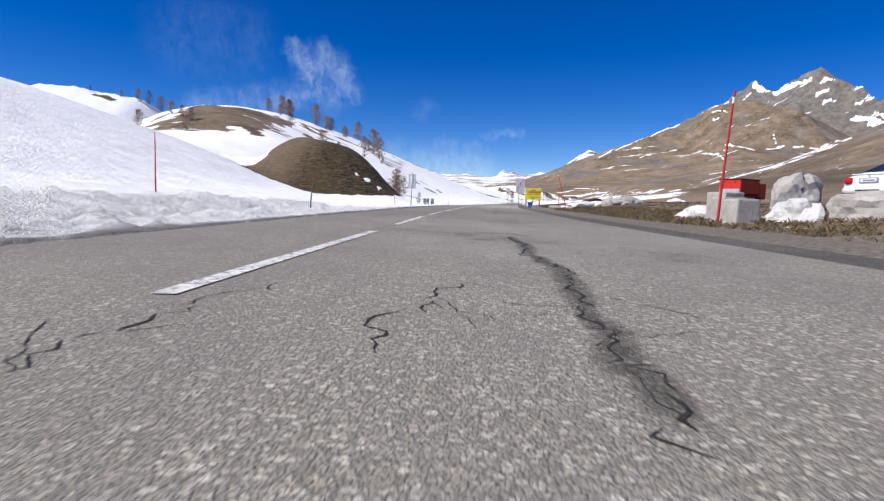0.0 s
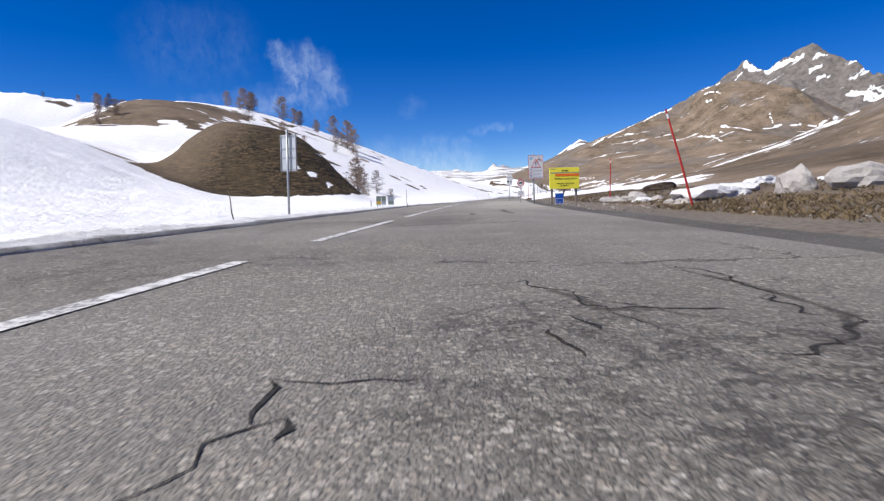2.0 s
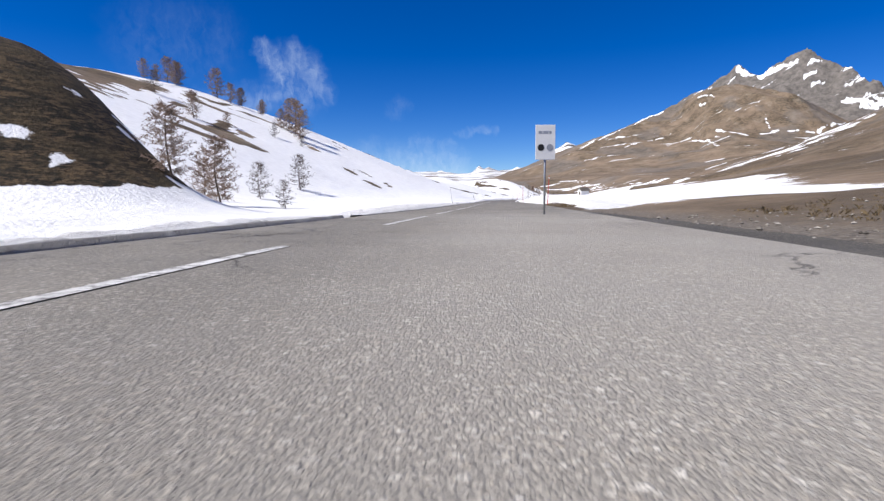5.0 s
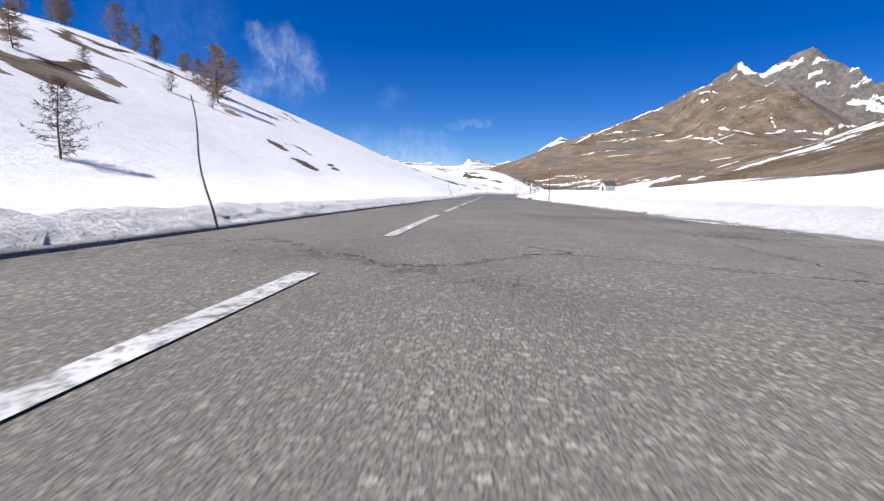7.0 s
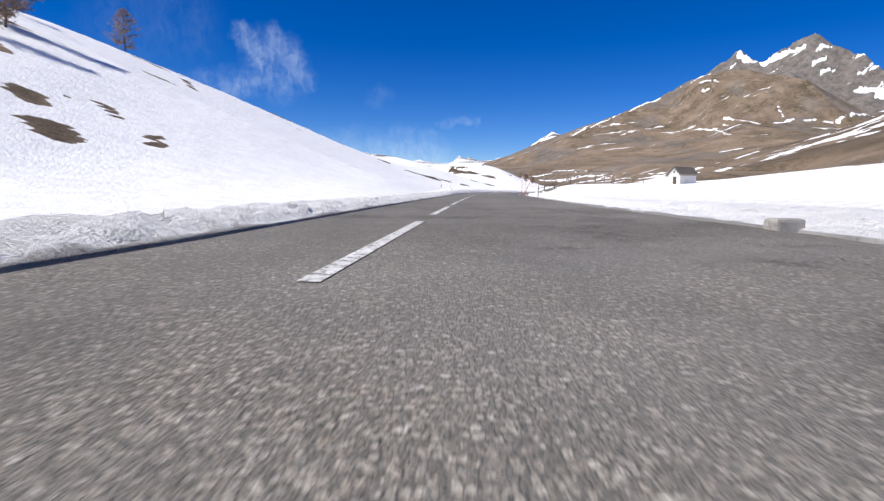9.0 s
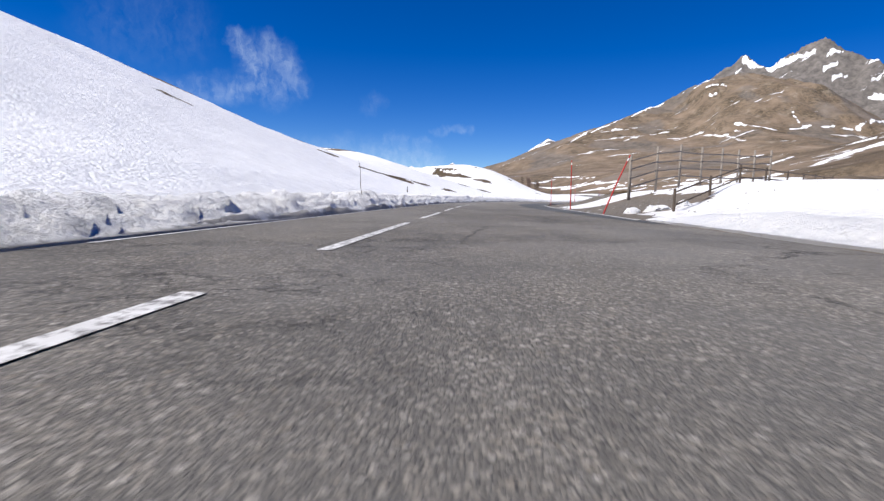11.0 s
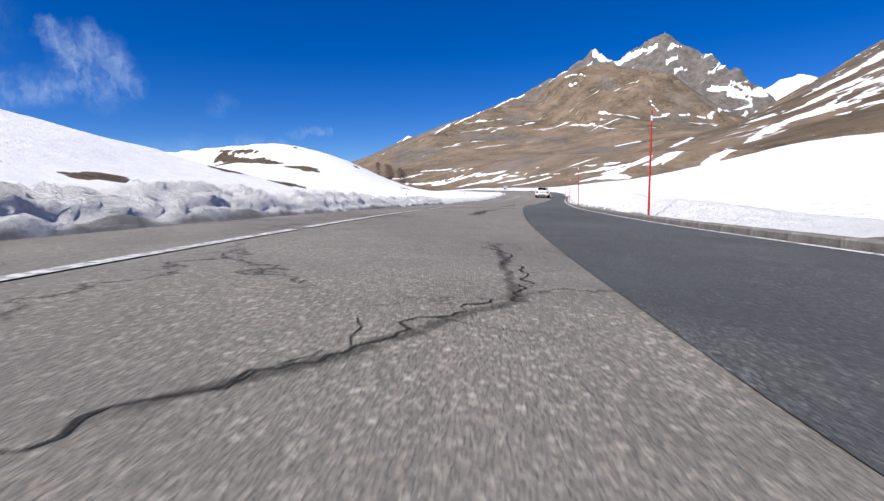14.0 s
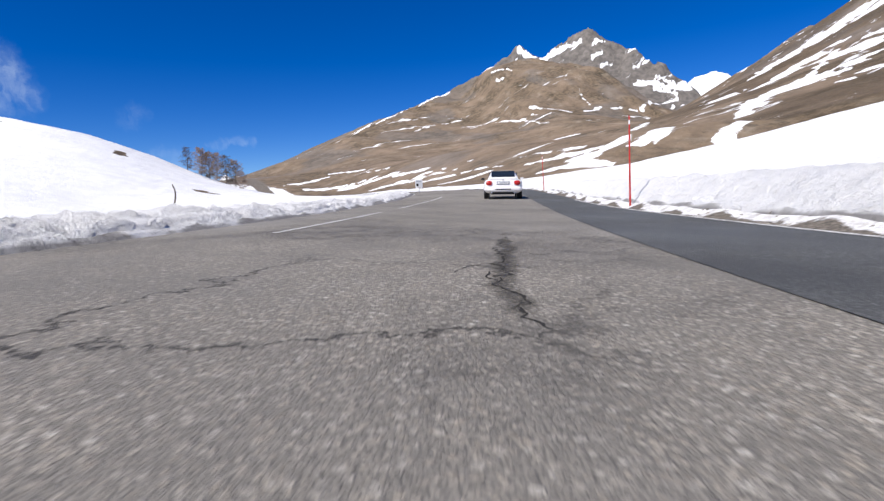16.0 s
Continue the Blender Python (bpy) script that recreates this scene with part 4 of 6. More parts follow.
MAT_PLASTER = make_stone("white_plaster", (0.6, 0.58, 0.55), (0.76, 0.75, 0.72), 1.2)
MAT_SHINGLE = make_wood("grey_shingles", (0.12, 0.105, 0.09), (0.28, 0.25, 0.22))
MAT_SHOULDER = make_asphalt("shoulder_gravel", 0.6, cracks=False, grit=0.9)


def make_crack():
    m = Mat("crack_dirt", 0.95)
    m.colour(m.mix(m.ramp(m.noise(34, 5, 0.75), 0.42, 0.62), (0.012, 0.011, 0.01), (0.05, 0.046, 0.042)))
    m.bump(m.noise(60, 4), 0.8, 0.02)
    return m.m


MAT_CRACK = make_crack()


def make_stain():
    """Dirt between the chippings: it covers the road only where it has gathered."""
    m = Mat("crack_stain", 0.95)
    m.colour(m.mix(m.ramp(m.noise(60, 4, 0.7), 0.35, 0.65), (0.022, 0.02, 0.018), (0.075, 0.07, 0.063)))
    patch = m.math("ADD", m.math("MULTIPLY", m.noise(48, 5, 0.75), 0.7), m.math("MULTIPLY", m.noise(7, 4, 0.6), 0.5))
    m.link(m.ramp(m.math("ADD", m.math("MULTIPLY", m.attr("fade"), 0.8), m.math("MULTIPLY", patch, 1.7)), 1.25, 2.15, 0.0, 0.72), m.bsdf.inputs["Alpha"])
    return m.m


MAT_STAIN = make_stain()
MAT_HEAP = make_snow("heaped_snow", 0.35)

# ---- road surface ----
new_lane = new("road_strip", ribbon("road_strip", np.arange(193, 372, 1.0), seam_off, right_off, 0.005, MAT_NEW_ASPHALT, 4))
tagged(new_lane, "smooth dark grey strip of newly laid asphalt beside the old lane", "road", kind="structure")


shoulder = new("road_shoulder", ribbon("road_shoulder", np.arange(-40, 82, 1.0), right_off, lambda s: right_off(s) + lerp(s, [(-40, 2.2), (0, 2.2), (30, 2.3), (55, 1.8), (75, 0.5), (82, 0.1)]), -0.012, MAT_SHOULDER, 4))
tagged(shoulder, "dark grey gravelly shoulder beside the old lane", "shoulder", kind="structure")


def line_piece(s0, s1, off_fn, width, up, n=8):
    s = np.linspace(s0, s1, n)
    a, b = road_point(s, off_fn(s) - width / 2, up), road_point(s, off_fn(s) + width / 2, up)
    v = np.stack([a, b], 1).reshape(-1, 3)
    return set_mesh("centre_dash", v.tolist(), [f[::-1] for f in grid_faces(n, 2)], [MAT_LINE])


DASH_STARTS = [-11.2, -4.5, 2.1, 8.8, 15.2, 21.6, 28, 34.7, 40.3, 45.7, 52.3, 59.2, 68, 74.5, 81, 87.2, 93.4, 100.4, 107, 113, 119, 125.2, 131.7, 139.2, 146, 152.7, 159.4, 166, 172.7, 179.4,
               186, 192.8, 199.7, 207, 214.4, 222.1, 229.4, 236.5, 244.4, 252.8, 258.2, 263.4, 268.3, 275, 281.6, 288, 294.6, 301.5, 312.1, 322.6, 331]
for k, s0 in enumerate(DASH_STARTS):
    ob = new("centre_dash", line_piece(s0, s0 + (4.75 if s0 < 305 else 7.5), centre_off, 0.115, 0.006))
    ob.parent = road
for s0 in range(195, 330, 9):
    ob = new("edge_line", line_piece(s0, s0 + 9.0, lambda s: right_off(s) - 0.1, 0.13, 0.011))
    ob.parent = road
    if s0 < 260:
        ob = new("edge_line", line_piece(s0 - 9, s0, lambda s: left_off(s) + 0.06, 0.06, 0.006))
        ob.parent = road


def crack_walk(s0, o0, s1, o1, rnd, jag):
    """A ragged way between two places of the road."""
    n = max(2, int(math.hypot(s1 - s0, o1 - o0) / 0.05))
    ds, do = (s1 - s0) / n, (o1 - o0) / n
    ln = math.hypot(ds, do)
    out, drift = [], 0.0
    for k in range(n + 1):
        drift = drift * 0.86 + rnd.uniform(-1, 1) * jag * (2.2 if rnd.random() < 0.12 else 0.7)
        out.append((s0 + ds * k - do / ln * drift, o0 + do * k + ds / ln * drift))
    return out


def crack_strip(points, width, seed):
    """A crack with side branches, as ragged dark strips on the road."""
    rnd = random.Random(seed)
    ways = []
    for (s0, o0), (s1, o1) in zip(points, points[1:]):
        ways.append((crack_walk(s0, o0, s1, o1, rnd, 0.05), width))
    for way, w in list(ways):
        for k in range(0, len(way) - 1, 9):
            if rnd.random() < 0.6:
                a = math.atan2(way[k + 1][1] - way[k][1], way[k + 1][0] - way[k][0]) + rnd.choice((-1, 1)) * rnd.uniform(0.5, 1.3)
                reach = rnd.uniform(0.15, 0.6)
                ways.append((crack_walk(*way[k], way[k][0] + math.cos(a) * reach, way[k][1] + math.sin(a) * reach, rnd, 0.03), w * 0.4))
    verts, faces = [], []
    for way, w in ways:
        p = np.array(way)
        t = np.gradient(p, axis=0)
        t /= np.maximum(np.hypot(*t.T), 1e-6)[:, None]
        half = np.array([w * (0.3 + 0.7 * rnd.random() ** 1.4) for _ in way])
        half[0] = half[-1] = 0.001
        a, b2 = road_point(p[:, 0] - t[:, 1] * half, p[:, 1] + t[:, 0] * half, 0.003), road_point(p[:, 0] + t[:, 1] * half, p[:, 1] - t[:, 0] * half, 0.003)
        base = len(verts)
        verts += np.stack([b2, a], 1).reshape(-1, 3).tolist()
        faces += [[base + q for q in f] for f in grid_faces(len(way), 2)]
    me = set_mesh("crack", verts, faces, [MAT_CRACK])
    ob = new("crack", me)
    ob.parent = road


# cracks by stretch: how wide (0 hairline to 4 broken band), then places as s and off
CRACKS_FIRST = [(3, [(6.8, 0.33), (4.2, 0.45), (2.9, 0.47), (2.2, 0.41), (1.8, 0.44), (1.4, 0.39), (1.2, 0.39), (1.0, 0.36), (0.9, 0.33)]), (1, [(1.1, -1.12), (1.4, -1.16), (1.5, -1.14),
              (1.9, -1.18)]), (0, [(1.9, -1.16), (2.3, -0.96), (2.5, -1.01)]), (1, [(2.7, -0.08), (2.2, -0.21), (2.0, -0.31), (1.4, -0.36)]), (0, [(2.2, 0.4), (2.1, 0.1)]), (0, [(1.8, 0.44), (1.9, 0.7)]),
              (2, [(7.3, -0.86), (7.0, -0.39), (7.3, 0.2), (7.2, 0.42), (6.9, 0.56), (6.7, 0.67)]), (2, [(7.0, -0.39), (6.6, -0.28), (6.4, -0.2)]), (0, [(7.3, 0.2), (7.7, 0.08)]), (1, [(12.7, -1.29), (12.9, -1.3),
              (13.1, -1.32), (13.4, -1.36), (13.5, -1.09), (14.3, -1.3)])]
CRACKS_SECOND = [(2, [(19.7, -0.46), (19.7, 0.36), (19.3, 0.6), (18.9, 0.8)]), (2, [(23.5, 0.38), (20.4, 0.42), (19.7, 0.36)]), (1, [(18.5, -1.34), (19.0, -1.41), (20.1, -1.25)]), (1, [(18.9, -1.39),
              (18.4, -0.98)]), (2, [(25.5, 0.16), (25.1, 0.34), (24.8, 0.42), (24.8, 0.88)]), (2, [(24.7, 0.27), (24.5, 0.26), (24.2, 0.25)]), (1, [(27.7, -0.21), (27.4, 1.31)]), (1, [(26.2, -0.34),
              (26.3, 0.35)]), (2, [(24.0, -0.55), (23.8, -0.42), (23.7, -0.42)]), (2, [(26.1, 1.01), (25.1, 1.19), (24.7, 1.18), (24.4, 0.99), (24.2, 0.73)]), (1, [(47.1, -1.19), (47.4, -1.16), (47.9, -1.15),
              (48.7, -1.31), (49.7, -1.31), (51.4, -1.27)]), (0, [(48.8, 1.0), (48.0, 0.98), (47.4, 0.98)])]
CRACKS_THIRD = [(1, [(86.3, -0.88), (86.4, -0.87), (86.6, -0.87), (86.8, -0.84), (87.0, -0.88)]), (1, [(87.3, -0.36), (87.0, -0.4), (86.7, -0.49), (86.5, -0.43), (86.3, -0.4)]), (1, [(87.0, -0.88),
              (87.2, -0.74), (87.6, -0.88)]), (2, [(86.3, -0.01), (86.4, 0.04), (86.4, 0.28)]), (2, [(117.7, -0.2), (117.3, -0.19), (117.0, -0.25), (116.8, -0.28), (116.7, -0.32)]), (1, [(117.3, -0.19),
              (116.9, -0.1), (116.7, -0.05)]), (1, [(117.2, -0.99), (117.0, -0.71), (117.1, -0.73)]), (0, [(129.2, -0.07), (128.8, -0.55)]), (1, [(127.6, -0.25), (127.2, -0.33)]), (3, [(210.2, 0.55),
              (209.8, 0.65), (208.9, 0.35), (208.4, 0.3), (208.3, 0.35), (208.0, 0.32)]), (2, [(246.2, -0.03), (246.0, -0.16), (245.6, -0.14), (245.3, -0.2), (245.1, -0.25)])]
CRACKS_FOURTH = [(2, [(248.4, -0.58), (247.7, -0.49), (246.6, -0.51), (246.1, -0.49)]), (2, [(245.1, -0.45), (245.0, -0.46), (244.9, -0.46)]), (4, [(276.9, -0.32), (273.3, -0.67), (271.5, -0.6),
              (271.0, -0.66), (270.5, -0.64), (270.1, -0.62)]), (2, [(274.6, -0.55), (271.1, -0.47), (270.5, -0.53), (270.2, -0.56)]), (2, [(296.9, -0.07), (295.9, -0.08), (295.5, -0.02)]), (3, [(294.8, -0.23),
              (294.7, -0.15), (294.5, -0.12), (294.4, -0.06)]), (2, [(295.0, 0.08), (294.8, 0.09)]), (3, [(311.1, 0.27), (308.5, 0.09), (307.5, 0.11), (307.1, 0.15)]), (1, [(308.1, 0.02), (308.5, -0.04)])]
CRACKS_LONG = [(1, [(7.5, -1.5), (12, -1.55)]), (1, [(15, -1.5), (18.5, -1.55)]), (2, [(30.5, -1.5), (31.6, -0.4), (32, 0.9)]), (3, [(37.2, -0.45), (36.2, -0.2), (35.7, -0.3), (35.3, -0.55)]), (3, [(40.5, 0.55), (38.4, 0.6), (37.0, 0.75), (36.2, 0.6)]),
               (1, [(42, -0.35), (42.5, 0.2), (42.2, 0.75)]), (0, [(95, 2.2), (103, 2.4), (112, 2.3), (125, 2.2), (140, 2.3), (150, 2.1)]), (0, [(195, -1.2), (204, -1.1), (214, -1.6)]),
               (2, [(232, -0.8), (235, 0.2), (239, -0.2)]), (1, [(234, -1.5), (238, -1.2), (246, -1)]), (2, [(257.5, -0.9), (259, 0.1), (262, 0)]), (4, [(283.5, -0.5), (286, -0.3), (291, -0.2)]), (2, [(284, 0.2), (288, -0.1), (293, -0.3)]),
               (0, [(228, -2.6), (262, -2.7), (300, -3.1)])]


def stain_strip(points, half, seed):
    """Dirt gathered along a broken crack: a soft-edged dark strip."""
    rnd = random.Random(seed)
    way = []
    for (s0, o0), (s1, o1) in zip(points, points[1:]):
        way += crack_walk(s0, o0, s1, o1, rnd, 0.02)[:: 2]
    p = np.array(way)
    t = np.gradient(p, axis=0)
    t /= np.maximum(np.hypot(*t.T), 1e-6)[:, None]
    wide = half * (0.55 + 0.9 * fbm(np.arange(len(p)) / 5.0, 0 * p[:, 0], int(seed * 7) + 1, 3))
    cols = [road_point(p[:, 0] - t[:, 1] * wide * f, p[:, 1] + t[:, 0] * wide * f, 0.0022) for f in (1, 0.5, 0, -0.5, -1)]
    me = set_mesh("crack_stain", np.stack(cols, 1).reshape(-1, 3).tolist(), grid_faces(len(p), 5), [MAT_STAIN])
    ends = np.minimum(1, np.minimum(np.arange(len(p)), np.arange(len(p))[::-1]) / 4)
    me.attributes.new("fade", "FLOAT", "POINT").data.foreach_set("value", (ends[:, None] * np.array([0, 0.75, 1, 0.75, 0])[None]).ravel().astype(np.float32))
    ob = new("crack_stain", me)
    ob.parent = road


for k, (grade_of, pts) in enumerate(CRACKS_FIRST + CRACKS_SECOND + CRACKS_THIRD + CRACKS_FOURTH + CRACKS_LONG):
    crack_strip(pts, (0.005, 0.009, 0.012, 0.012, 0.014)[grade_of], k * 1.7)
    if grade_of >= 2:
        stain_strip(pts, (0, 0, 0.045, 0.1, 0.19)[grade_of], k * 1.3)
    if grade_of == 4:
        for i in (-1, 1):
            crack_strip([(a + 0.2 * math.sin(k + 3 * n), b + i * 0.09 * (0.6 + 0.4 * math.cos(2.1 * n + k))) for n, (a, b) in enumerate(pts)], 0.007, k * 2.3 + 5 + i)


# ---- snow banks thrown up by the plough ----
def snow_bank(name, s0, s1, start_fn, width, height_fn, label, wall=0.35, seed=0, side=-1, mat=None, cut=0.0):
    """A ploughed bank. wall: the share of its width in which it rises; cut: how far its foot is undercut, in metres."""
    s = np.arange(s0, s1, 0.16)
    cols = 22
    rows, soils = [], []
    end = smooth(s0, s0 + 4, s) * (1 - smooth(s1 - 4, s1, s))
    tall = height_fn(s) * end
    chunky = 0.62 + 0.75 * fbm(s / 2.2, 0 * s + 2.0, seed, 4, 0.6)
    for k in range(cols):
        f = (k / (cols - 1)) ** 1.35
        foot = smooth(0.0, 0.02, f) * (1 - smooth(0.05, 0.14, f))
        jut = 0.16 * (fbm(s / 0.7, 0 * s + f * 9, seed + 3, 4, 0.6) - 0.5) * (1 - f) * smooth(0.0, 0.1, f)
        o = np.abs(start_fn(s)) + f * width + jut + cut * foot * (0.5 + fbm(s / 1.5, 0 * s, seed + 4, 3))
        p = road_point(s, side * o)
        z = terrain(p[:, 0].copy(), p[:, 1].copy())[0]
        if cut > 0:
            rise = 0.2 * smooth(0, 0.05, f) * (0.4 + 1.2 * fbm(s / 0.9, 0 * s, seed + 8, 3)) + 0.8 * smooth(0.05, wall, f)
        else:
            rise = smooth(0, wall, f)
        rise = rise * (1 - smooth(0.55, 1.0, f) * 0.98)
        clods = 0.45 * np.abs(fbm(s / 0.55, 0 * s + f * 8, seed + 7, 4, 0.6) - 0.5) + 0.4 * (fbm(s / 0.9, 0 * s + f * 6.0, seed + 2, 4, 0.6) - 0.5)
        p[:, 2] = np.maximum(z, np.where(f < 0.2, p[:, 2], z)) + tall * rise * (0.5 + 0.45 * chunky + 0.55 * clods * smooth(0.02, 0.12, f)) - (0.1 if k in (0, cols - 1) else 0.0)
        grain = smooth(0.03, 0.1, f) * (1 - smooth(0.55, 0.9, f)) * end
        p[:, 2] += grain * np.minimum(1, tall / 0.5) * (0.24 * (fbm(s / 0.5, 0 * s + f * 16, seed + 11, 3, 0.6) - 0.5) + 0.13 * (vnoise(s / 0.17, 0 * s + k * 1.7, seed + 13) - 0.5))
        push = grain * 0.12 * (fbm(s / 0.3, 0 * s + k * 0.9, seed + 12, 2) - 0.5)
        q = road_point(s, side * (o + push))
        p[:, 0], p[:, 1] = q[:, 0], q[:, 1]
        rows.append(p)
        low = 1 - smooth(0.02, 0.1 if cut > 0 else 0.16, f + 0.1 * (fbm(s / 0.8, 0 * s + f * 5, seed + 5, 3) - 0.5))
        soils.append(np.maximum(low, 0.38 * (1 - smooth(0.1, 0.5, f + 0.4 * (fbm(s / 0.9, 0 * s + f * 7, seed + 6, 3) - 0.5)))))
    v = np.stack(rows, 1).reshape(-1, 3)
    faces = grid_faces(len(s), cols)
    me = set_mesh(name, v.tolist(), faces if side < 0 else [f[::-1] for f in faces], [mat or MAT_SNOW])
    me.attributes.new("soil", "FLOAT", "POINT").data.foreach_set("value", np.stack(soils, 1).ravel().astype(np.float32))
    return tagged(new(name, me), label, "snow bank", kind="stuff")


snow_bank("snow_bank", -30, 26, lambda s: left_off(s) - 0.25, 4.2, lambda s: 0.6 + 0 * s, "lumpy dirty white snow bank ploughed beside the road", 0.6, 1)
snow_bank("snow_bank", 22, 74, lambda s: left_off(s) - 0.7, 3.5, lambda s: 0.2 + 0 * s, "low trampled snow edge along the road verge", 0.5, 5)
snow_bank("snow_bank", 74, 192, lambda s: left_off(s) - 0.15, 2.4, lambda s: lerp(s, [(74, 0.2), (88, 0.34), (100, 0.3), (110, 0.26), (150, 0.3), (175, 0.4), (192, 0.55)]), "crusty ploughed snow bank with a dark gravelly foot", 0.4, 9)
snow_bank("snow_bank", 186, 266, lambda s: left_off(s) - 0.18, 2.6, lambda s: lerp(s, [(186, 0.5), (200, 0.66), (235, 0.82), (258, 0.82), (266, 0.8)]), "steep cut wall of ploughed snow along the bend", 0.36, 13, cut=0.06)
snow_bank("snow_bank", 259, 352, lambda s: left_off(s) - 0.18, 3.0, lambda s: lerp(s, [(259, 0.8), (275, 0.78), (300, 0.6), (352, 0.5)]), "clean cut bank of ploughed snow past the bend", 0.36, 17, cut=0.1)
snow_bank("snow_bank", 264, 345, lambda s: right_off(s) + 0.55, 2.2, lambda s: lerp(s, [(264, 0.2), (280, 0.42), (320, 0.35), (345, 0.25)]), "clean snow ledge along the new asphalt strip", 0.5, 21, 1, MAT_LEDGE, 0.05)
snow_bank("snow_bank", 80, 196, lambda s: right_off(s) + lerp(s, [(80, 0.6), (95, 0.6), (100, 0.35), (196, 0.35)]), 1.6, lambda s: 0.16 + 0 * s, "thin melting edge of the snow meadow", 0.4, 25, 1, MAT_LEDGE)
MAT_EARTH = plain("bare_earth", (0.13, 0.098, 0.07), 0.95, 0.0, vary=0.4)
earth_bank = snow_bank("earth_bank", 80, 99, lambda s: right_off(s) + 0.05, 0.85, lambda s: lerp(s, [(80, 0.06), (90, 0.08), (93.5, 0.2), (96, 0.1), (99, 0.04)]), "", 0.55, 29, 1, MAT_EARTH)
tagged(earth_bank, "low brown earth bank between asphalt and snow", "earth bank", kind="stuff")


# ---- trees ----
def larch(seed, height, twigs=20):
    """A leafless larch: bent trunk and tiers of drooping limbs with twigs."""
    rnd = random.Random(seed)
    trunk, crown = bmesh.new(), bmesh.new()
    bend = Vector((rnd.uniform(-0.06, 0.06), rnd.uniform(-0.06, 0.06), 0)) * height
    axis = [Vector((bend.x * math.sin(t * 3), bend.y * math.sin(t * 2.4), t * height)) for t in [k / 9 for k in range(10)]]
    axis[0].z -= 0.4
    add_tube(trunk, axis, [height * 0.015 * (1 - 0.93 * k / 9) + 0.01 for k in range(10)], 7)

    def twig(a, b, r):
        d = (b - a)
        n = d.orthogonal().normalized() * r
        m = d.cross(n).normalized() * r
        v = [crown.verts.new(p) for p in (a + n, a - n * 0.5 + m * 0.87, a - n * 0.5 - m * 0.87, b)]
        for i, j in ((0, 1), (1, 2), (2, 0)):
            crown.faces.new((v[i], v[j], v[3]))

    for k in range(80):
        t = 0.1 + 0.88 * (k / 79) ** 0.95
        i = min(8, int(t * 9))
        base = axis[i].lerp(axis[i + 1], t * 9 - i)
        reach = height * (0.5 * (1 - t) ** 0.6 * min(1.0, (t + 0.06) / 0.4) + 0.02) * rnd.uniform(0.5, 1.15)
        ang = rnd.uniform(0, 2 * math.pi)
        out = Vector((math.cos(ang), math.sin(ang), 0))
        rise = rnd.uniform(-0.1, 0.2) + 0.45 * t
        mid = base + out * reach * 0.55 + Vector((0, 0, (rise * 0.4 - 0.06) * reach))
        tip = base + out * reach + Vector((0, 0, rise * reach))
        r = height * 0.0046 * (1.15 - t)
        add_tube(crown, [base, mid, tip], [r, r * 0.7, r * 0.2], 4, False)
        for _ in range(twigs):
            f = rnd.uniform(0.15, 1.0)
            p = base.lerp(mid, f * 2) if f < 0.5 else mid.lerp(tip, f * 2 - 1)
            side = out.cross(Vector((0, 0, 1))) * rnd.choice((-1, 1))
            q = p + (side * rnd.uniform(0.3, 1) + out * rnd.uniform(0, 0.8) + Vector((0, 0, rnd.uniform(-0.6, 0.7)))).normalized() * height * rnd.uniform(0.04, 0.11)
            twig(p, q, height * 0.0042 + 0.003)
            for _ in range(3):
                w = p.lerp(q, rnd.uniform(0.3, 0.95))
                twig(w, w + Vector((rnd.uniform(-1, 1), rnd.uniform(-1, 1), rnd.uniform(-1, 0.8))) * height * 0.036, height * 0.0036 + 0.002)
    ob = thing("larch_tree", Matrix.Identity(4), "bare brown larch tree standing on the snow slope", "tree", "larches on the hillside")
    part("trunk", trunk, MAT_BARK, ob)
    part("crown", crown, MAT_TWIG if twigs > 8 else MAT_BARK, ob)
    return ob


TREES_NEAR = [(-9.3, 126.2, 4.5), (-67.6, 207.7, 5.2), (-64.8, 214.6, 7.2), (-60.9, 212.5, 6.5), (-9.7, 110.9, 3.6), (-50.3, 212.6, 8.1), (-46.4, 210.7, 5.5), (-7.5, 87.9, 3.9), (-4.4, 99, 2.2),
              (-8.4, 97.2, 4.8), (-26.2, 198.8, 9), (-36.7, 162.6, 5.1), (-49.9, 175.9, 4.9), (-47.4, 222.7, 5.2), (-61.2, 211.8, 6.6), (-60.9, 200.3, 4.3), (-45.5, 218.1, 5.4), (-23, 190.8, 7.4),
              (-29.9, 199.8, 5), (-28.1, 199.8, 4.4), (-26.8, 181.5, 3.4), (-33.8, 171.5, 2.7)]
TREES_FAR = [(-41, 255.4, 8.5), (-41.8, 224.6, 4.4), (-21, 182.6, 2.6), (-39.9, 217.7, 3.8), (-195.7, 344.8, 7.2), (-204.3, 341.3, 4.3), (-191.1, 349.4, 9.5), (-185.7, 352.8, 9.9), (-77.1, 152.4, 3.8),
              (-69.5, 142.4, 3.3), (-218, 332.5, 3.5), (-37.2, 65.4, 2), (-57.7, 120.2, 3.4), (-64.5, 136.8, 3.5), (68, 363.2, 2.7), (69.3, 360.9, 3.2), (70.2, 361.3, 3.1), (71.3, 366.2, 3.5), (71.7, 359.3, 3.3),
              (72.7, 359.8, 3.1), (73.1, 356.8, 2), (-11.5, 102, 3.4), (-14.5, 97, 2.6)]
TREES = TREES_NEAR + TREES_FAR
base_trees = [larch(k + 1, 8.0, 6 if k == 0 else 13) for k in range(4)]
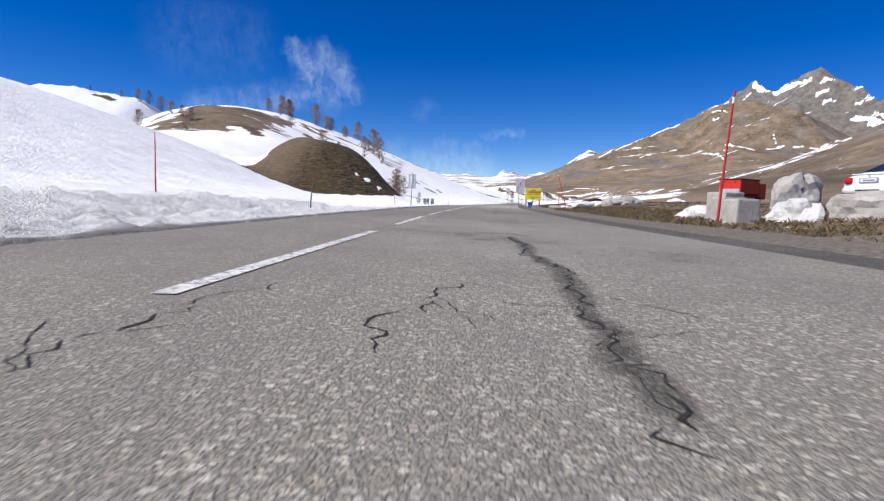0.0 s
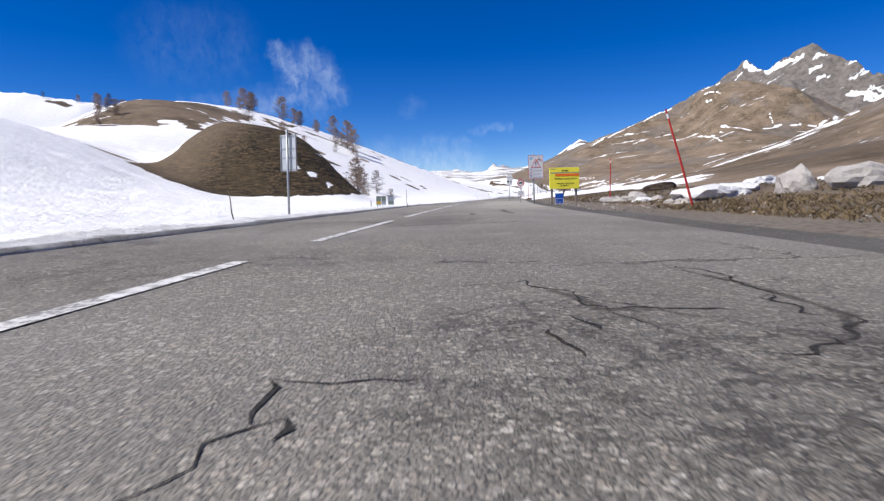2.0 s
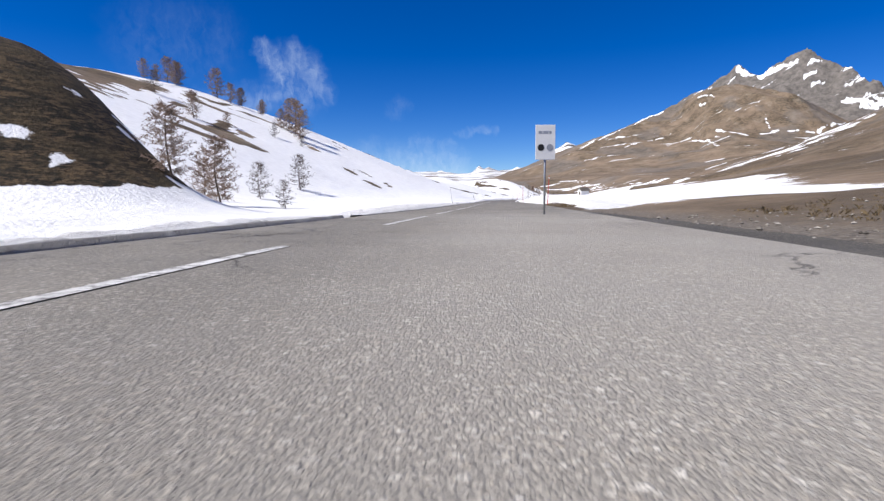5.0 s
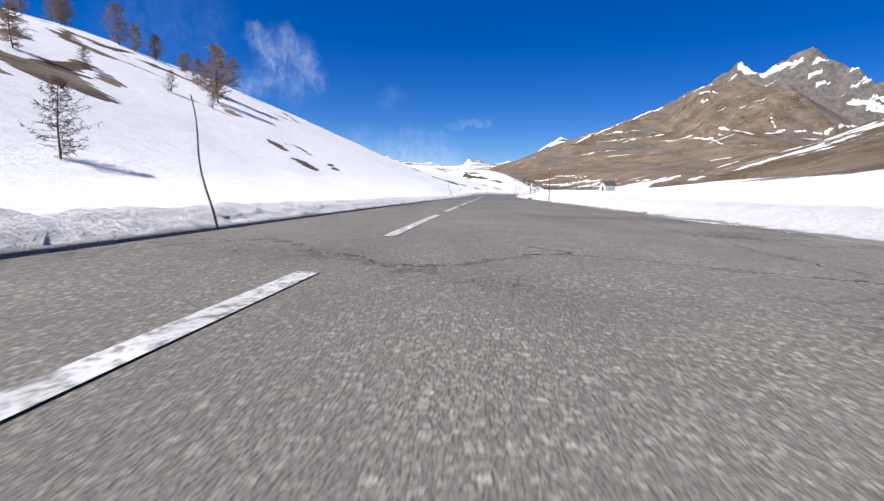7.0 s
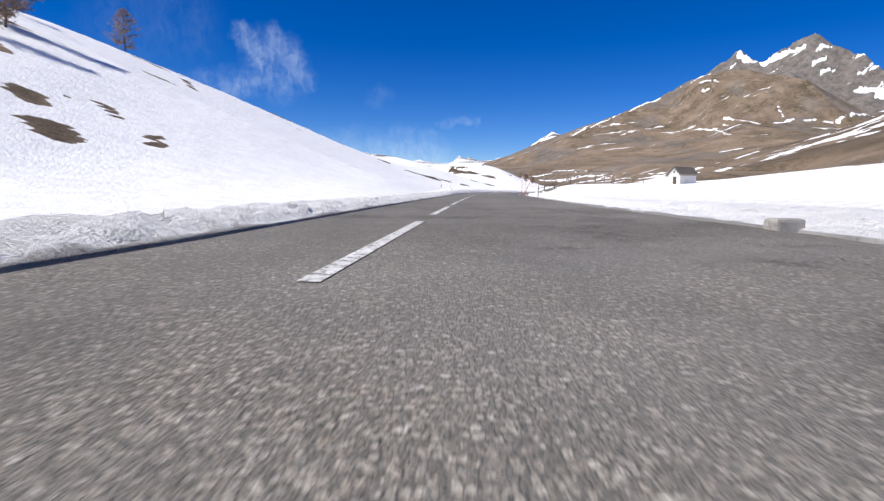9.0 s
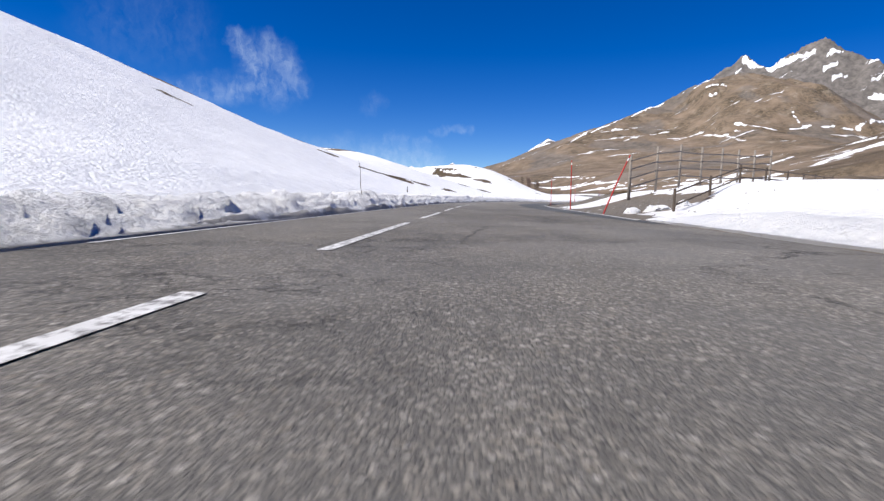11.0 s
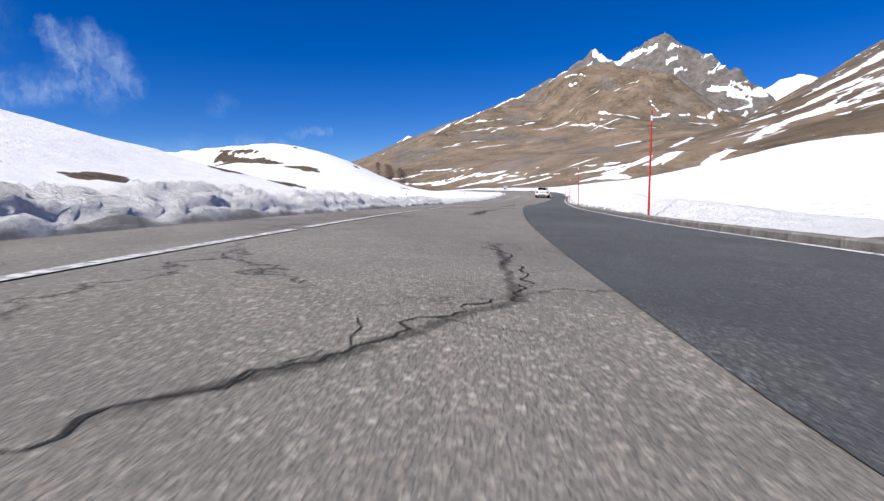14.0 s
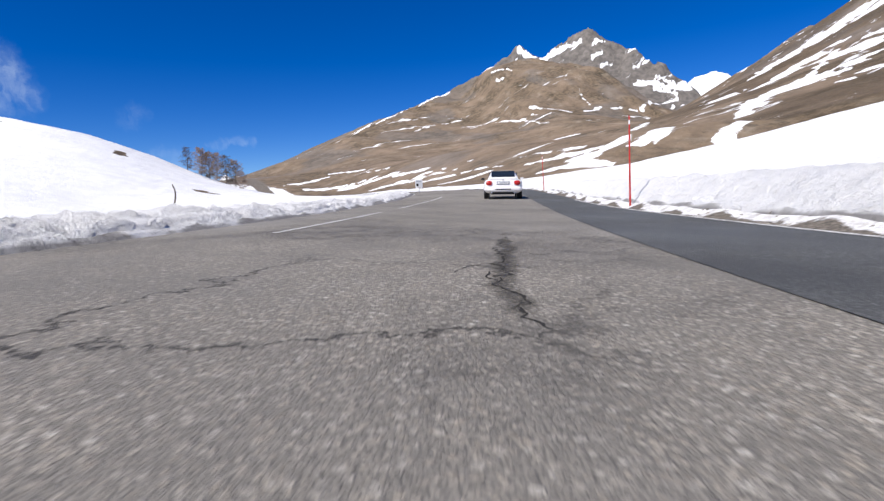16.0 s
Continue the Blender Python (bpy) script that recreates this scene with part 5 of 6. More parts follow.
for k, (x, y, h) in enumerate(TREES):
    src = base_trees[k % 4]
    m = pose(x, y, on_ground(x, y, 0.1), 0, 0, 97.0 * k)
    if k < 4:
        src.scale = (h / 8,) * 3
        src.matrix_basis = m @ Matrix.Diagonal((h / 8, h / 8, h / 8, 1))
    else:
        t = copy_thing(src, m)
        t.matrix_basis = m @ Matrix.Diagonal((h / 8, h / 8, h / 8, 1))


# ---- poles and stakes ----
def snow_pole(x, y, height, lean, label, r=0.027):
    """A red marker pole with a white band near its top. lean: metres by which the top stands off, in x and y."""
    z = on_ground(x, y, 0.15)
    ob = thing("snow_pole", pose(x, y, z), label, "pole", "red snow poles")
    top = Vector((lean[0], lean[1], height + 0.15))
    bow = Vector((-lean[1], lean[0], 0)) * 0.06

    def at(f):
        return top * f + bow * math.sin(math.pi * f)

    part("shaft", tube([at(f / 10) for f in range(10)] + [at(0.91)], [r * (1.15 - 0.3 * f / 10) for f in range(11)], 10), MAT_RED, ob, smooth_faces=True)
    part("band", tube([at(0.91), at(0.955)], r * 0.9, 10), MAT_WHITE, ob, "white reflective band")
    part("tip", tube([at(0.955), at(1.0)], r * 0.85, 10), MAT_RED, ob)
    return ob


POLES = [(6.25, 12.1, 3.0, (0.25, 0.1)), (8.5, 36.4, 2.5, (-0.72, 0.15)), (10.9, 50.3, 2.1, (0.02, 0)), (15.3, 99.5, 2.2, (0.1, 0)), (31.1, 199.4, 2.2, (0.97, 0.0))]
for s, h in ((131, 2.3), (211.4, 2.66), (236, 2.9), (272, 2.95), (298, 2.95), (322, 2.7), (345, 2.6)):
    p = road_point(np.array([s]), right_off(np.array([s])) + 0.45)[0]
    POLES.append((float(p[0]), float(p[1]), h, (0.06 * math.sin(s), 0)))
for x, y, h, lean in POLES:
    snow_pole(x, y, h, lean, "red wooden snow pole leaning at the roadside" if abs(lean[0]) > 0.2 else "upright red snow pole with a white band")


def stake(x, y, height, lean, mat, label, r=0.022, kink=0.05):
    z = on_ground(x, y, 0.15)
    ob = thing("marker_stake", pose(x, y, z), label, "stake", "roadside stakes")
    pts = [Vector((lean * f + kink * math.sin(f * 9), kink * math.sin(f * 7 + 1), (height + 0.15) * f)) for f in [k / 12 for k in range(13)]]
    part("shaft", tube(pts, [r * (1.1 - 0.6 * k / 12) for k in range(13)], 7), mat, ob, smooth_faces=True)


stake(-5.5, 10.2, 1.75, 0.0, MAT_RED, "thin red pole standing in deep snow", 0.018, 0.004)
stake(-3.8, 15.1, 1.15, 0.12, MAT_DARKWOOD, "thin dark pole leaning in the snow bank", 0.025, 0.01)
stake(-3.1, 36.1, 1.15, -0.25, MAT_DARKWOOD, "short dark stake leaning at the snow edge", 0.022, 0.02)
stake(0.5, 48.2, 0.9, -0.05, MAT_DARKWOOD, "thin crooked stake beside the road", 0.016, 0.015)
stake(8.15, 100.6, 1.4, -0.26, MAT_BARK, "crooked bare branch stuck upright in the snow bank", 0.013, 0.02)
stake(13.0, 129.9, 1.55, -0.5, MAT_BARK, "crooked bare branch stuck upright in the snow bank", 0.014, 0.03)
stake(22.45, 199.7, 1.8, -0.25, MAT_BARK, "crooked bare branch stuck upright in the snow bank", 0.016, 0.03)
stake(27.0, 228.5, 0.95, -0.22, MAT_BARK, "thin stick leaning out of the snow wall", 0.018, 0.03)
stake(35.1, 249.5, 2.1, 0.06, MAT_BARK, "thin tall stick standing in the snow wall", 0.016, 0.02)
stake(25.4, 255.0, 0.8, 0.0, MAT_DARKWOOD, "short wooden post on the snow field", 0.09, 0.0)
stake(53.0, 289.5, 1.5, 0.1, MAT_BARK, "thin stick leaning out of the snow wall", 0.018, 0.03)
stake(66.0, 309.8, 1.2, -0.15, MAT_BARK, "dark crooked stick leaning out of the snow wall", 0.03, 0.05)
stake(24.6, 168, 1.6, 0.1, MAT_WOOD, "thin stake at the edge of the meadow", 0.03, 0.01)


# ---- signs ----
def bars(parent, x0, x1, z, h, mat, y, gaps=3, seed=0):
    """A line of writing too small to read: plain bars."""
    rnd = random.Random(seed)
    x = x0
    while x < x1 - 0.02:
        w = min(rnd.uniform(0.06, 0.16), x1 - x)
        part("text_bar", box((w, 0.004, h), (x + w / 2, y, z)), mat, parent)
        x += w + 0.02


def yellow_board():
    x, y = 8.37, 49.66
    z = on_ground(x, y)
    ob = thing("notice_board", pose(x, y, z, 0, 0, 1.5), "large yellow road notice board on timber posts", "sign")
    top = 1.80 - z
    board = part("panel", box((1.52, 0.03, 1.06), (0, 0, top - 0.53), 0.006), MAT_YELLOW, ob)
    f = -0.019
    part("stripe", box((1.2, 0.004, 0.12), (0.14, f, top - 0.37)), MAT_ORANGE, ob, "orange strip")
    for words, size, px, up in (("TRAFFICO", 0.105, -0.29, 0.56), ("INTERROTTO", 0.105, 0.31, 0.56), ("RISCHIO", 0.1, -0.2, 0.8), ("D'ATTESA", 0.1, 0.26, 0.8), ("20", 0.09, -0.17, 0.91), ("MINUTI", 0.09, 0.07, 0.91)):
        lettering(words, size, ob, (px, f, top - up), MAT_BLACK, 0.96)
    bars(ob, -0.14, 0.2, top - 0.16, 0.055, MAT_BLACK, f, seed=2)
    bars(ob, -0.7, 0.74, top - 0.255, 0.05, MAT_GREYINK, f, seed=3)
    bars(ob, -0.72, -0.45, top - 0.06, 0.03, MAT_GREYINK, f, seed=4)
    for px in (-0.62, 0.62):
        part("post", box((0.1, 0.1, top + 0.25), (px, 0.085, top / 2 - 0.17), 0.008), MAT_WOOD, ob)
    for px, lean in ((0.1, -0.25),):
        part("brace", tube([(px + lean, 0.26, -0.2), (px + 0.06, 0.12, top * 0.72)], 0.04, 7), MAT_WOOD, ob)
    bx = thing("route_panel", pose(8.08, 49.5, on_ground(8.08, 49.5)), "blue panel with white border leaning below the notice board", "sign")
    part("panel", box((0.42, 0.02, 0.55), (0, 0, 0.32), 0.01, Euler((radians(-6), 0, 0)).to_matrix()), MAT_BLUE, bx)
    part("border", frame_of([(-0.2, 0.06), (0.2, 0.06), (0.2, 0.33), (-0.2, 0.33)], [(-0.185, 0.075), (0.185, 0.075), (0.185, 0.315), (-0.185, 0.315)], -0.045, -0.035), MAT_WHITE, bx)
    for k in range(9):
        a = radians(200 + 17 * k)
        part("star", box((0.018, 0.004, 0.018), (0.12 * math.cos(a), -0.04, 0.27 + 0.12 * math.sin(a))), MAT_WHITE, bx)
    part("foot", box((0.3, 0.2, 0.06), (0, 0.0, 0.03)), MAT_DARKROCK, bx)


def tri(cx, cz, r):
    return [(cx - r, cz - r * 0.577), (cx + r, cz - r * 0.577), (cx, cz + r * 1.155)]


def triangle_sign(ob, cx, cz, r, y):
    part("triangle_face", prism(tri(cx, cz, r), y - 0.003, y), MAT_WHITE, ob)
    part("triangle_border", frame_of(tri(cx, cz, r), tri(cx, cz, r * 0.8), y - 0.006, y - 0.003), MAT_SIGNRED, ob, "red triangle border")


LINES = ("ROUTE NON DENEIGEE", "ROAD UNTREATED", "ASSENZA SPAZZANEVE")
WIDTHS = (0.53, 0.42, 0.52)


def warning_sign():
    x, y = 7.86, 54.7
    z = on_ground(x, y)
    ob = thing("warning_sign", pose(x, y, z, 0, -1.2, 2), "tall white snow warning board on a steel post", "sign")
    top, h, w = 2.83 - z, 1.39, 0.9
    part("post", tube([(-0.06, 0.06, -0.3), (-0.06, 0.06, top + 0.1)], 0.04, 12), MAT_STEEL, ob, smooth_faces=True)
    cx = 0.08
    part("panel", box((w, 0.025, h), (cx, 0, top - h / 2), 0.008), MAT_WHITE, ob)
    o = [(cx - w / 2, top - h), (cx + w / 2, top - h), (cx + w / 2, top), (cx - w / 2, top)]
    i = [(cx - w / 2 + 0.014, top - h + 0.014), (cx + w / 2 - 0.014, top - h + 0.014), (cx + w / 2 - 0.014, top - 0.014), (cx - w / 2 + 0.014, top - 0.014)]
    part("rim", frame_of(o, i, -0.018, 0.0), MAT_SIGNRED, ob, "thin red rim")
    triangle_sign(ob, cx, top - 0.57, 0.3, -0.0135)
    part("mark", prism([(cx - 0.035, top - 0.4), (cx + 0.035, top - 0.4), (cx + 0.016, top - 0.6), (cx - 0.016, top - 0.6)], -0.021, -0.017), MAT_BLACK, ob, "black exclamation mark")
    part("dot", box((0.04, 0.004, 0.04), (cx, -0.019, top - 0.65)), MAT_BLACK, ob)
    triangle_sign(ob, cx + 0.21, top - 0.26, 0.17, -0.0135)
    part("symbol", box((0.1, 0.004, 0.045), (cx + 0.21, -0.021, top - 0.255), 0.01), MAT_BLACK, ob)
    for k in range(3):
        a = radians(60 * k + 10)
        part("flake_arm", box((0.2, 0.004, 0.028), (cx - 0.28, -0.0145 - 0.001 * k, top - 0.17), 0, Euler((0, a, 0)).to_matrix()), MAT_SKYBLUE, ob)
    for k, (zz, cs) in enumerate(((0.82, (MAT_BLUE, MAT_SIGNRED)), (1.02, (MAT_SIGNRED, MAT_ORANGE)), (1.21, (MAT_BLUE, MAT_SIGNRED)))):
        part("flag", box((0.045, 0.004, 0.055), (cx - 0.33, -0.015, top - zz)), cs[0], ob)
        part("flag", box((0.045, 0.004, 0.055), (cx - 0.27, -0.015, top - zz)), cs[1], ob)
        lettering(LINES[k], 0.062, ob, (cx - 0.41 + 0.5 * WIDTHS[k], -0.0155, top - zz - 0.1), MAT_GREYINK, 0.72)
        bars(ob, cx - 0.38 + WIDTHS[k], cx + 0.42 - 0.16 * (k == 1), top - zz - 0.1, 0.034, MAT_GREYINK, -0.015, seed=20 + k)


def disc(r, y0, y1, cx=0.0, cz=0.0, n=28):
    return prism([(cx + r * math.cos(2 * math.pi * k / n), cz + r * math.sin(2 * math.pi * k / n)) for k in range(n)], y0, y1)


def ring(r, q, y0, y1, cz, n=28):
    return frame_of([(r * math.cos(2 * math.pi * k / n), cz + r * math.sin(2 * math.pi * k / n)) for k in range(n)], [(q * math.cos(2 * math.pi * k / n), cz + q * math.sin(2 * math.pi * k / n)) for k in range(n)], y0, y1)


def truck_ban_sign():
    x, y = 7.45, 57.6
    z = on_ground(x, y)
    ob = thing("no_lorries_sign", pose(x, y, z), "round red-rimmed no-lorries sign above two small plates", "sign")
    c = 1.28 - z
    part("post", tube([(0, 0.05, -0.3), (0, 0.05, c + 0.24)], 0.025, 10), MAT_STEEL, ob, smooth_faces=True)
    part("disc", disc(0.23, -0.005, 0.01, 0, c), MAT_WHITE, ob)
    part("rim", ring(0.23, 0.175, -0.012, -0.005, c), MAT_SIGNRED, ob, "red rim")
    part("lorry_symbol", box((0.2, 0.005, 0.1), (0.02, -0.008, c + 0.01)), MAT_BLACK, ob)
    part("lorry_cab", box((0.06, 0.005, 0.07), (-0.1, -0.008, c - 0.01)), MAT_BLACK, ob)
    p = part("plate", box((0.26, 0.012, 0.1), (0, 0, c - 0.3)), MAT_WHITE, ob)
    bars(ob, -0.09, 0.09, c - 0.3, 0.04, MAT_GREYINK, -0.009, seed=31)
    part("plate", box((0.38, 0.012, 0.3), (0, 0, c - 0.66)), MAT_WHITE, ob)
    for k in range(3):
        bars(ob, -0.15, 0.15, c - 0.57 - 0.08 * k, 0.025, MAT_GREYINK, -0.009, seed=33 + k)


def small_sign(x, y, top, w, h, label, plates=2):
    z = on_ground(x, y)
    ob = thing("road_sign", pose(x, y, z), label, "sign")
    t = top - z
    part("post", tube([(0, 0.04, -0.3), (0, 0.04, t)], 0.03, 10), MAT_STEEL, ob, smooth_faces=True)
    part("panel", box((w, 0.02, h), (0, 0, t - h / 2), 0.006), MAT_WHITE, ob)
    for k in range(plates):
        part("symbol", disc(w * 0.17, -0.016, -0.011, (k - 0.5) * w * 0.45, t - h * 0.65, 16), MAT_GREYINK if k else MAT_BLACK, ob)
    bars(ob, -w * 0.35, w * 0.35, t - h * 0.22, h * 0.08, MAT_GREYINK, -0.012, seed=40)


def sign_back():
    x, y = -2.28, 37.7
    z = on_ground(x, y)
    ob = thing("road_sign", pose(x, y, z, 0, 1.5, 0), "bare grey metal back of a road sign on a post", "sign")
    t = 2.4 - z
    part("post", tube([(0, -0.05, -0.3), (0, -0.05, t)], 0.032, 10), MAT_STEEL, ob, smooth_faces=True)
    turn = Euler((0, 0, radians(-28))).to_matrix()
    part("panel", box((0.56, 0.015, 1.0), (0.02, 0.03, t - 0.62), 0.004, turn), MAT_ALU, ob)
    for k, zz in enumerate((0.16, 0.5, 0.75, 1.08)):
        part("rail", box((0.54, 0.03, 0.035), (0.02, 0.015, t - zz), 0.004, turn), MAT_STEEL, ob)
    for sx in (-1, 1):
        d = turn @ Vector((0.275 * sx, -0.012, 0))
        part("edge", box((0.018, 0.04, 1.02), (0.02 + d.x, 0.03 + d.y, t - 0.62), 0, turn), MAT_STEEL, ob)


def info_boards():
    specs = [(-2.05, 59.45, 0.34, 0.58), (-1.7, 59.4, 0.32, 0.56), (-1.2, 59.25, 0.4, 0.58)]
    dull = plain("faded_picture", (0.2, 0.25, 0.21), 0.6, vary=0.5, scale=14)
    ochre = plain("faded_ochre", (0.55, 0.36, 0.05), 0.6, vary=0.3)
    paints = [(dull, ochre), (dull, MAT_GREYINK), (MAT_GREYINK, dull)]
    for k, (x, y, w, h) in enumerate(specs):
        z = on_ground(x, y)
        ob = thing("info_board", pose(x, y, z, 0, 0, 8), "faded tourist information board on two dark posts", "sign", "information boards")
        top = 0.68 - z
        for sx in (-0.3, 0.3):
            part("post", box((0.045, 0.045, top + 0.22), (sx * w * 0.75, 0.03, top / 2 - 0.09), 0.005), MAT_DARKWOOD, ob)
        part("panel", box((w, 0.02, h), (0, 0, top - h / 2 - 0.02), 0.005), MAT_ALU, ob)
        part("picture", box((w * 0.92, 0.004, h * 0.52), (0, -0.013, top - h * 0.3 - 0.02)), paints[k][0], ob)
        part("picture", box((w * 0.92, 0.004, h * 0.36), (0, -0.013, top - h * 0.78)), paints[k][1], ob)
        part("cap", box((w * 0.9, 0.05, 0.03), (0, 0.01, top - 0.005), 0.006), MAT_DARKWOOD, ob)
    stake(-2.55, 59.6, 0.95, -0.06, MAT_DARKWOOD, "thick dark wooden post beside the information boards", 0.035, 0.0)


yellow_board()
warning_sign()
truck_ban_sign()
small_sign(9.0, 73.8, 2.45, 0.55, 0.95, "white road sign with two round symbols on a post")
sign_back()
info_boards()
small_sign(88.3, 344.0, 2.9, 0.8, 0.8, "pale weathered road sign at the bend", 1)


# ---- car park beside the road ----
def lorry():
    ob = thing("red_lorry", pose(25.4, 47.4, on_ground(25.4, 47.4, 0.02), 0, 0, -55), "red box lorry parked with its rear to the road", "lorry")
    w, h = 1.9, 2.0
    part("body", box((w, 3.4, 1.25), (0, 1.7, 1.62), 0.05), MAT_LORRY, ob)
    part("roof_rim", box((w + 0.08, 3.5, 0.1), (0, 1.7, 2.27), 0.02), MAT_BLACK, ob, "black roof rim")
    part("rear_panel", box((w - 0.15, 0.06, 0.42), (0, -0.03, 1.2), 0.02), MAT_ALU, ob, "pale grey rear band")
    part("tailgate", box((w - 0.3, 0.06, 0.42), (0, -0.03, 0.72), 0.02), MAT_LORRY, ob)
    part("bumper", box((w, 0.16, 0.14), (0, 0.02, 0.44), 0.02), MAT_ALU, ob)
    for sx in (-1, 1):
        part("tail_light", box((0.14, 0.05, 0.26), (sx * (w / 2 - 0.12), -0.06, 0.75), 0.02), MAT_SIGNRED, ob)
        part("reflector", box((0.1, 0.04, 0.08), (sx * (w / 2 - 0.5), -0.045, 2.05), 0.01), MAT_BLACK, ob)
        for yy in (0.7, 3.6):
            part("wheel", prism([(0, 0)] and [(0.32 * math.cos(2 * math.pi * k / 18) , 0.4 + 0.4 * math.sin(2 * math.pi * k / 18)) for k in range(18)], -0.12, 0.12), MAT_RUBBER, ob).matrix_basis = pose(sx * (w / 2 - 0.16), yy, 0, 0, 0, 90)
    part("cab", box((w - 0.1, 1.4, 1.5), (0, 4.2, 1.3), 0.15, segs=2), MAT_LORRY, ob)
    part("chassis", box((1.2, 4.6, 0.18), (0, 2.3, 0.66)), MAT_BLACK, ob)


MAT_LORRY = plain("lorry_red", (0.62, 0.035, 0.02), 0.4, vary=0.2)
lorry()


def concrete_block(x, y, size, yaw, label="weathered concrete barrier block beside the car park"):
    ob = thing("concrete_block", pose(x, y, on_ground(x, y, 0.05), 0, 0, yaw), label, "block", "barrier blocks")
    bm = box(size, (0, 0, size[2] / 2), 0.04, segs=2)
    for v in bm.verts:
        v.co += Vector((noise.noise(v.co * 3 + Vector((x, y, 0))), noise.noise(v.co * 3 + Vector((y, x, 5))), 0)) * 0.03
    part("block", bm, MAT_CONCRETE, ob)


def boulder(x, y, size, seed, mat, label, name="boulder", group=""):
    ob = new(name, bm_mesh(name, lump(size, seed, 0.4, 3), mat))
    ob.matrix_basis = pose(x, y, on_ground(x, y, 0.08), 0, 0, seed * 40)
    return tagged(ob, label, "rock" if mat != MAT_HEAP else "snow heap", group)


concrete_block(6.9, 12.7, (0.8, 0.5, 0.62), 8)
concrete_block(7.2, 13.6, (0.6, 0.6, 0.75), 15)
concrete_block(6.5, 11.6, (0.55, 0.5, 0.6), 5)
boulder(7.6, 11.5, (1.75, 0.8, 0.55), 2, MAT_HEAP, "heap of clean snow between the barrier blocks", "snow_mound", "snow heaps")
boulder(7.6, 15.6, (1.6, 0.8, 0.4), 3, MAT_HEAP, "heap of clean snow between the barrier blocks", "snow_mound", "snow heaps")
boulder(8.3, 10.3, (1.2, 0.9, 0.6), 4, MAT_ROCK, "grey boulder at the edge of the car park")
boulder(11.0, 16.6, (1.6, 1.1, 1.1), 5, MAT_ROCK, "pointed pale rock heap behind the snow", "rock_outcrop")
boulder(11.5, 36.9, (0.95, 0.8, 0.72), 8, MAT_ROCK, "squat pale stone on the brown verge")
boulder(12.3, 35.5, (1.9, 0.9, 0.62), 9, MAT_ROCK, "long pale stone on the brown verge")
boulder(10.4, 39.4, (2.3, 2.0, 0.5), 6, MAT_HEAP, "melting snow heap with a soiled edge on the verge", "snow_mound", "snow heaps")
boulder(11.9, 41.0, (2.4, 1.5, 0.42), 7, MAT_HEAP, "melting snow heap with a soiled edge on the verge", "snow_mound", "snow heaps")
boulder(9.95, 43.4, (0.9, 0.6, 0.24), 21, MAT_HEAP, "small lump of old snow among pale rubble", "snow_lump", "snow lumps")
boulder(16.5, 46.5, (2.2, 1.0, 0.5), 10, MAT_HEAP, "low melting snow heap beside the car park", "snow_mound", "snow heaps")
boulder(20.5, 47, (3.5, 1.2, 0.5), 11, MAT_HEAP, "low melting snow heap beside the car park", "snow_mound", "snow heaps")
boulder(11.3, 47.6, (1.1, 0.8, 0.35), 12, MAT_ROCK, "flat pale stone on the gravel verge")
boulder(9.7, 46.9, (0.8, 0.5, 0.3), 13, MAT_ROCK, "flat pale stone on the gravel verge")
boulder(15.2, 54.1, (2.3, 0.9, 0.5), 14, MAT_BRUSH, "dark fallen bush lying on the brown grass", "fallen_bush")
concrete_block(20.85, 142.0, (0.4, 0.25, 0.25), 6, "low concrete block at the edge of the snow meadow")
for k, (x, y, sx) in enumerate([(31.6, 198.0, 0.7), (32.3, 197.7, 0.8), (33.0, 197.2, 0.5)]):
    boulder(x, y, (sx, 0.5, 0.28), 16 + k, MAT_HEAP, "soiled lump of old snow on the gravel", "snow_lump", "snow lumps")
rnd = random.Random(5)
for k in range(150):
    s = rnd.uniform(203, 214) if k % 4 == 0 else rnd.uniform(223, 257)
    p = road_point(np.array([s]), np.array([rnd.uniform(4.4, 10.5)]))[0]
    boulder(p[0], p[1], (rnd.uniform(0.07, 0.3), rnd.uniform(0.07, 0.25), rnd.uniform(0.05, 0.15)), 30 + k, MAT_DARKROCK if k % 3 else MAT_ROCK, "loose stone on the gravel bank", "stone", "stones on the bank")
for k in range(46):
    s, o = rnd.uniform(39, 53), rnd.uniform(5.8, 7.0)
    p = road_point(np.array([s]), np.array([o]))[0]
    boulder(p[0], p[1], (rnd.uniform(0.2, 0.8), rnd.uniform(0.2, 0.5), rnd.uniform(0.08, 0.24)), 120 + k, MAT_ROCK, "pale broken stone in the rubble ridge", "stone", "stones of the rubble ridge")
for k in range(16):
    s = rnd.uniform(14, 62)
    p = road_point(np.array([s]), np.array([rnd.uniform(4.2, 8.0)]))[0]
    boulder(p[0], p[1], (rnd.uniform(0.1, 0.35), rnd.uniform(0.1, 0.3), rnd.uniform(0.06, 0.15)), 70 + k, MAT_ROCK, "loose stone on the gravel verge", "stone", "stones on the verge")
for k, s in enumerate(np.arange(236, 285, 1.05)):
    p = road_point(np.array([s]), right_off(np.array([s])) + 0.22)[0]
    ob = thing("kerb_stone", pose(p[0], p[1], float(-right_off(np.array([s]))[0] * bank(np.array([s]))[0]) - 0.1, 0, 0, -float(np.degrees(np.arctan2(*[np.interp(s, RS, RT[:, i]) for i in (0, 1)])))),
               "pale weathered concrete kerb stone", "kerb", "kerb stones")
    part("stone", box((0.2, 1.0, 0.2), (0, 0, 0.1), 0.02), MAT_KERB, ob)


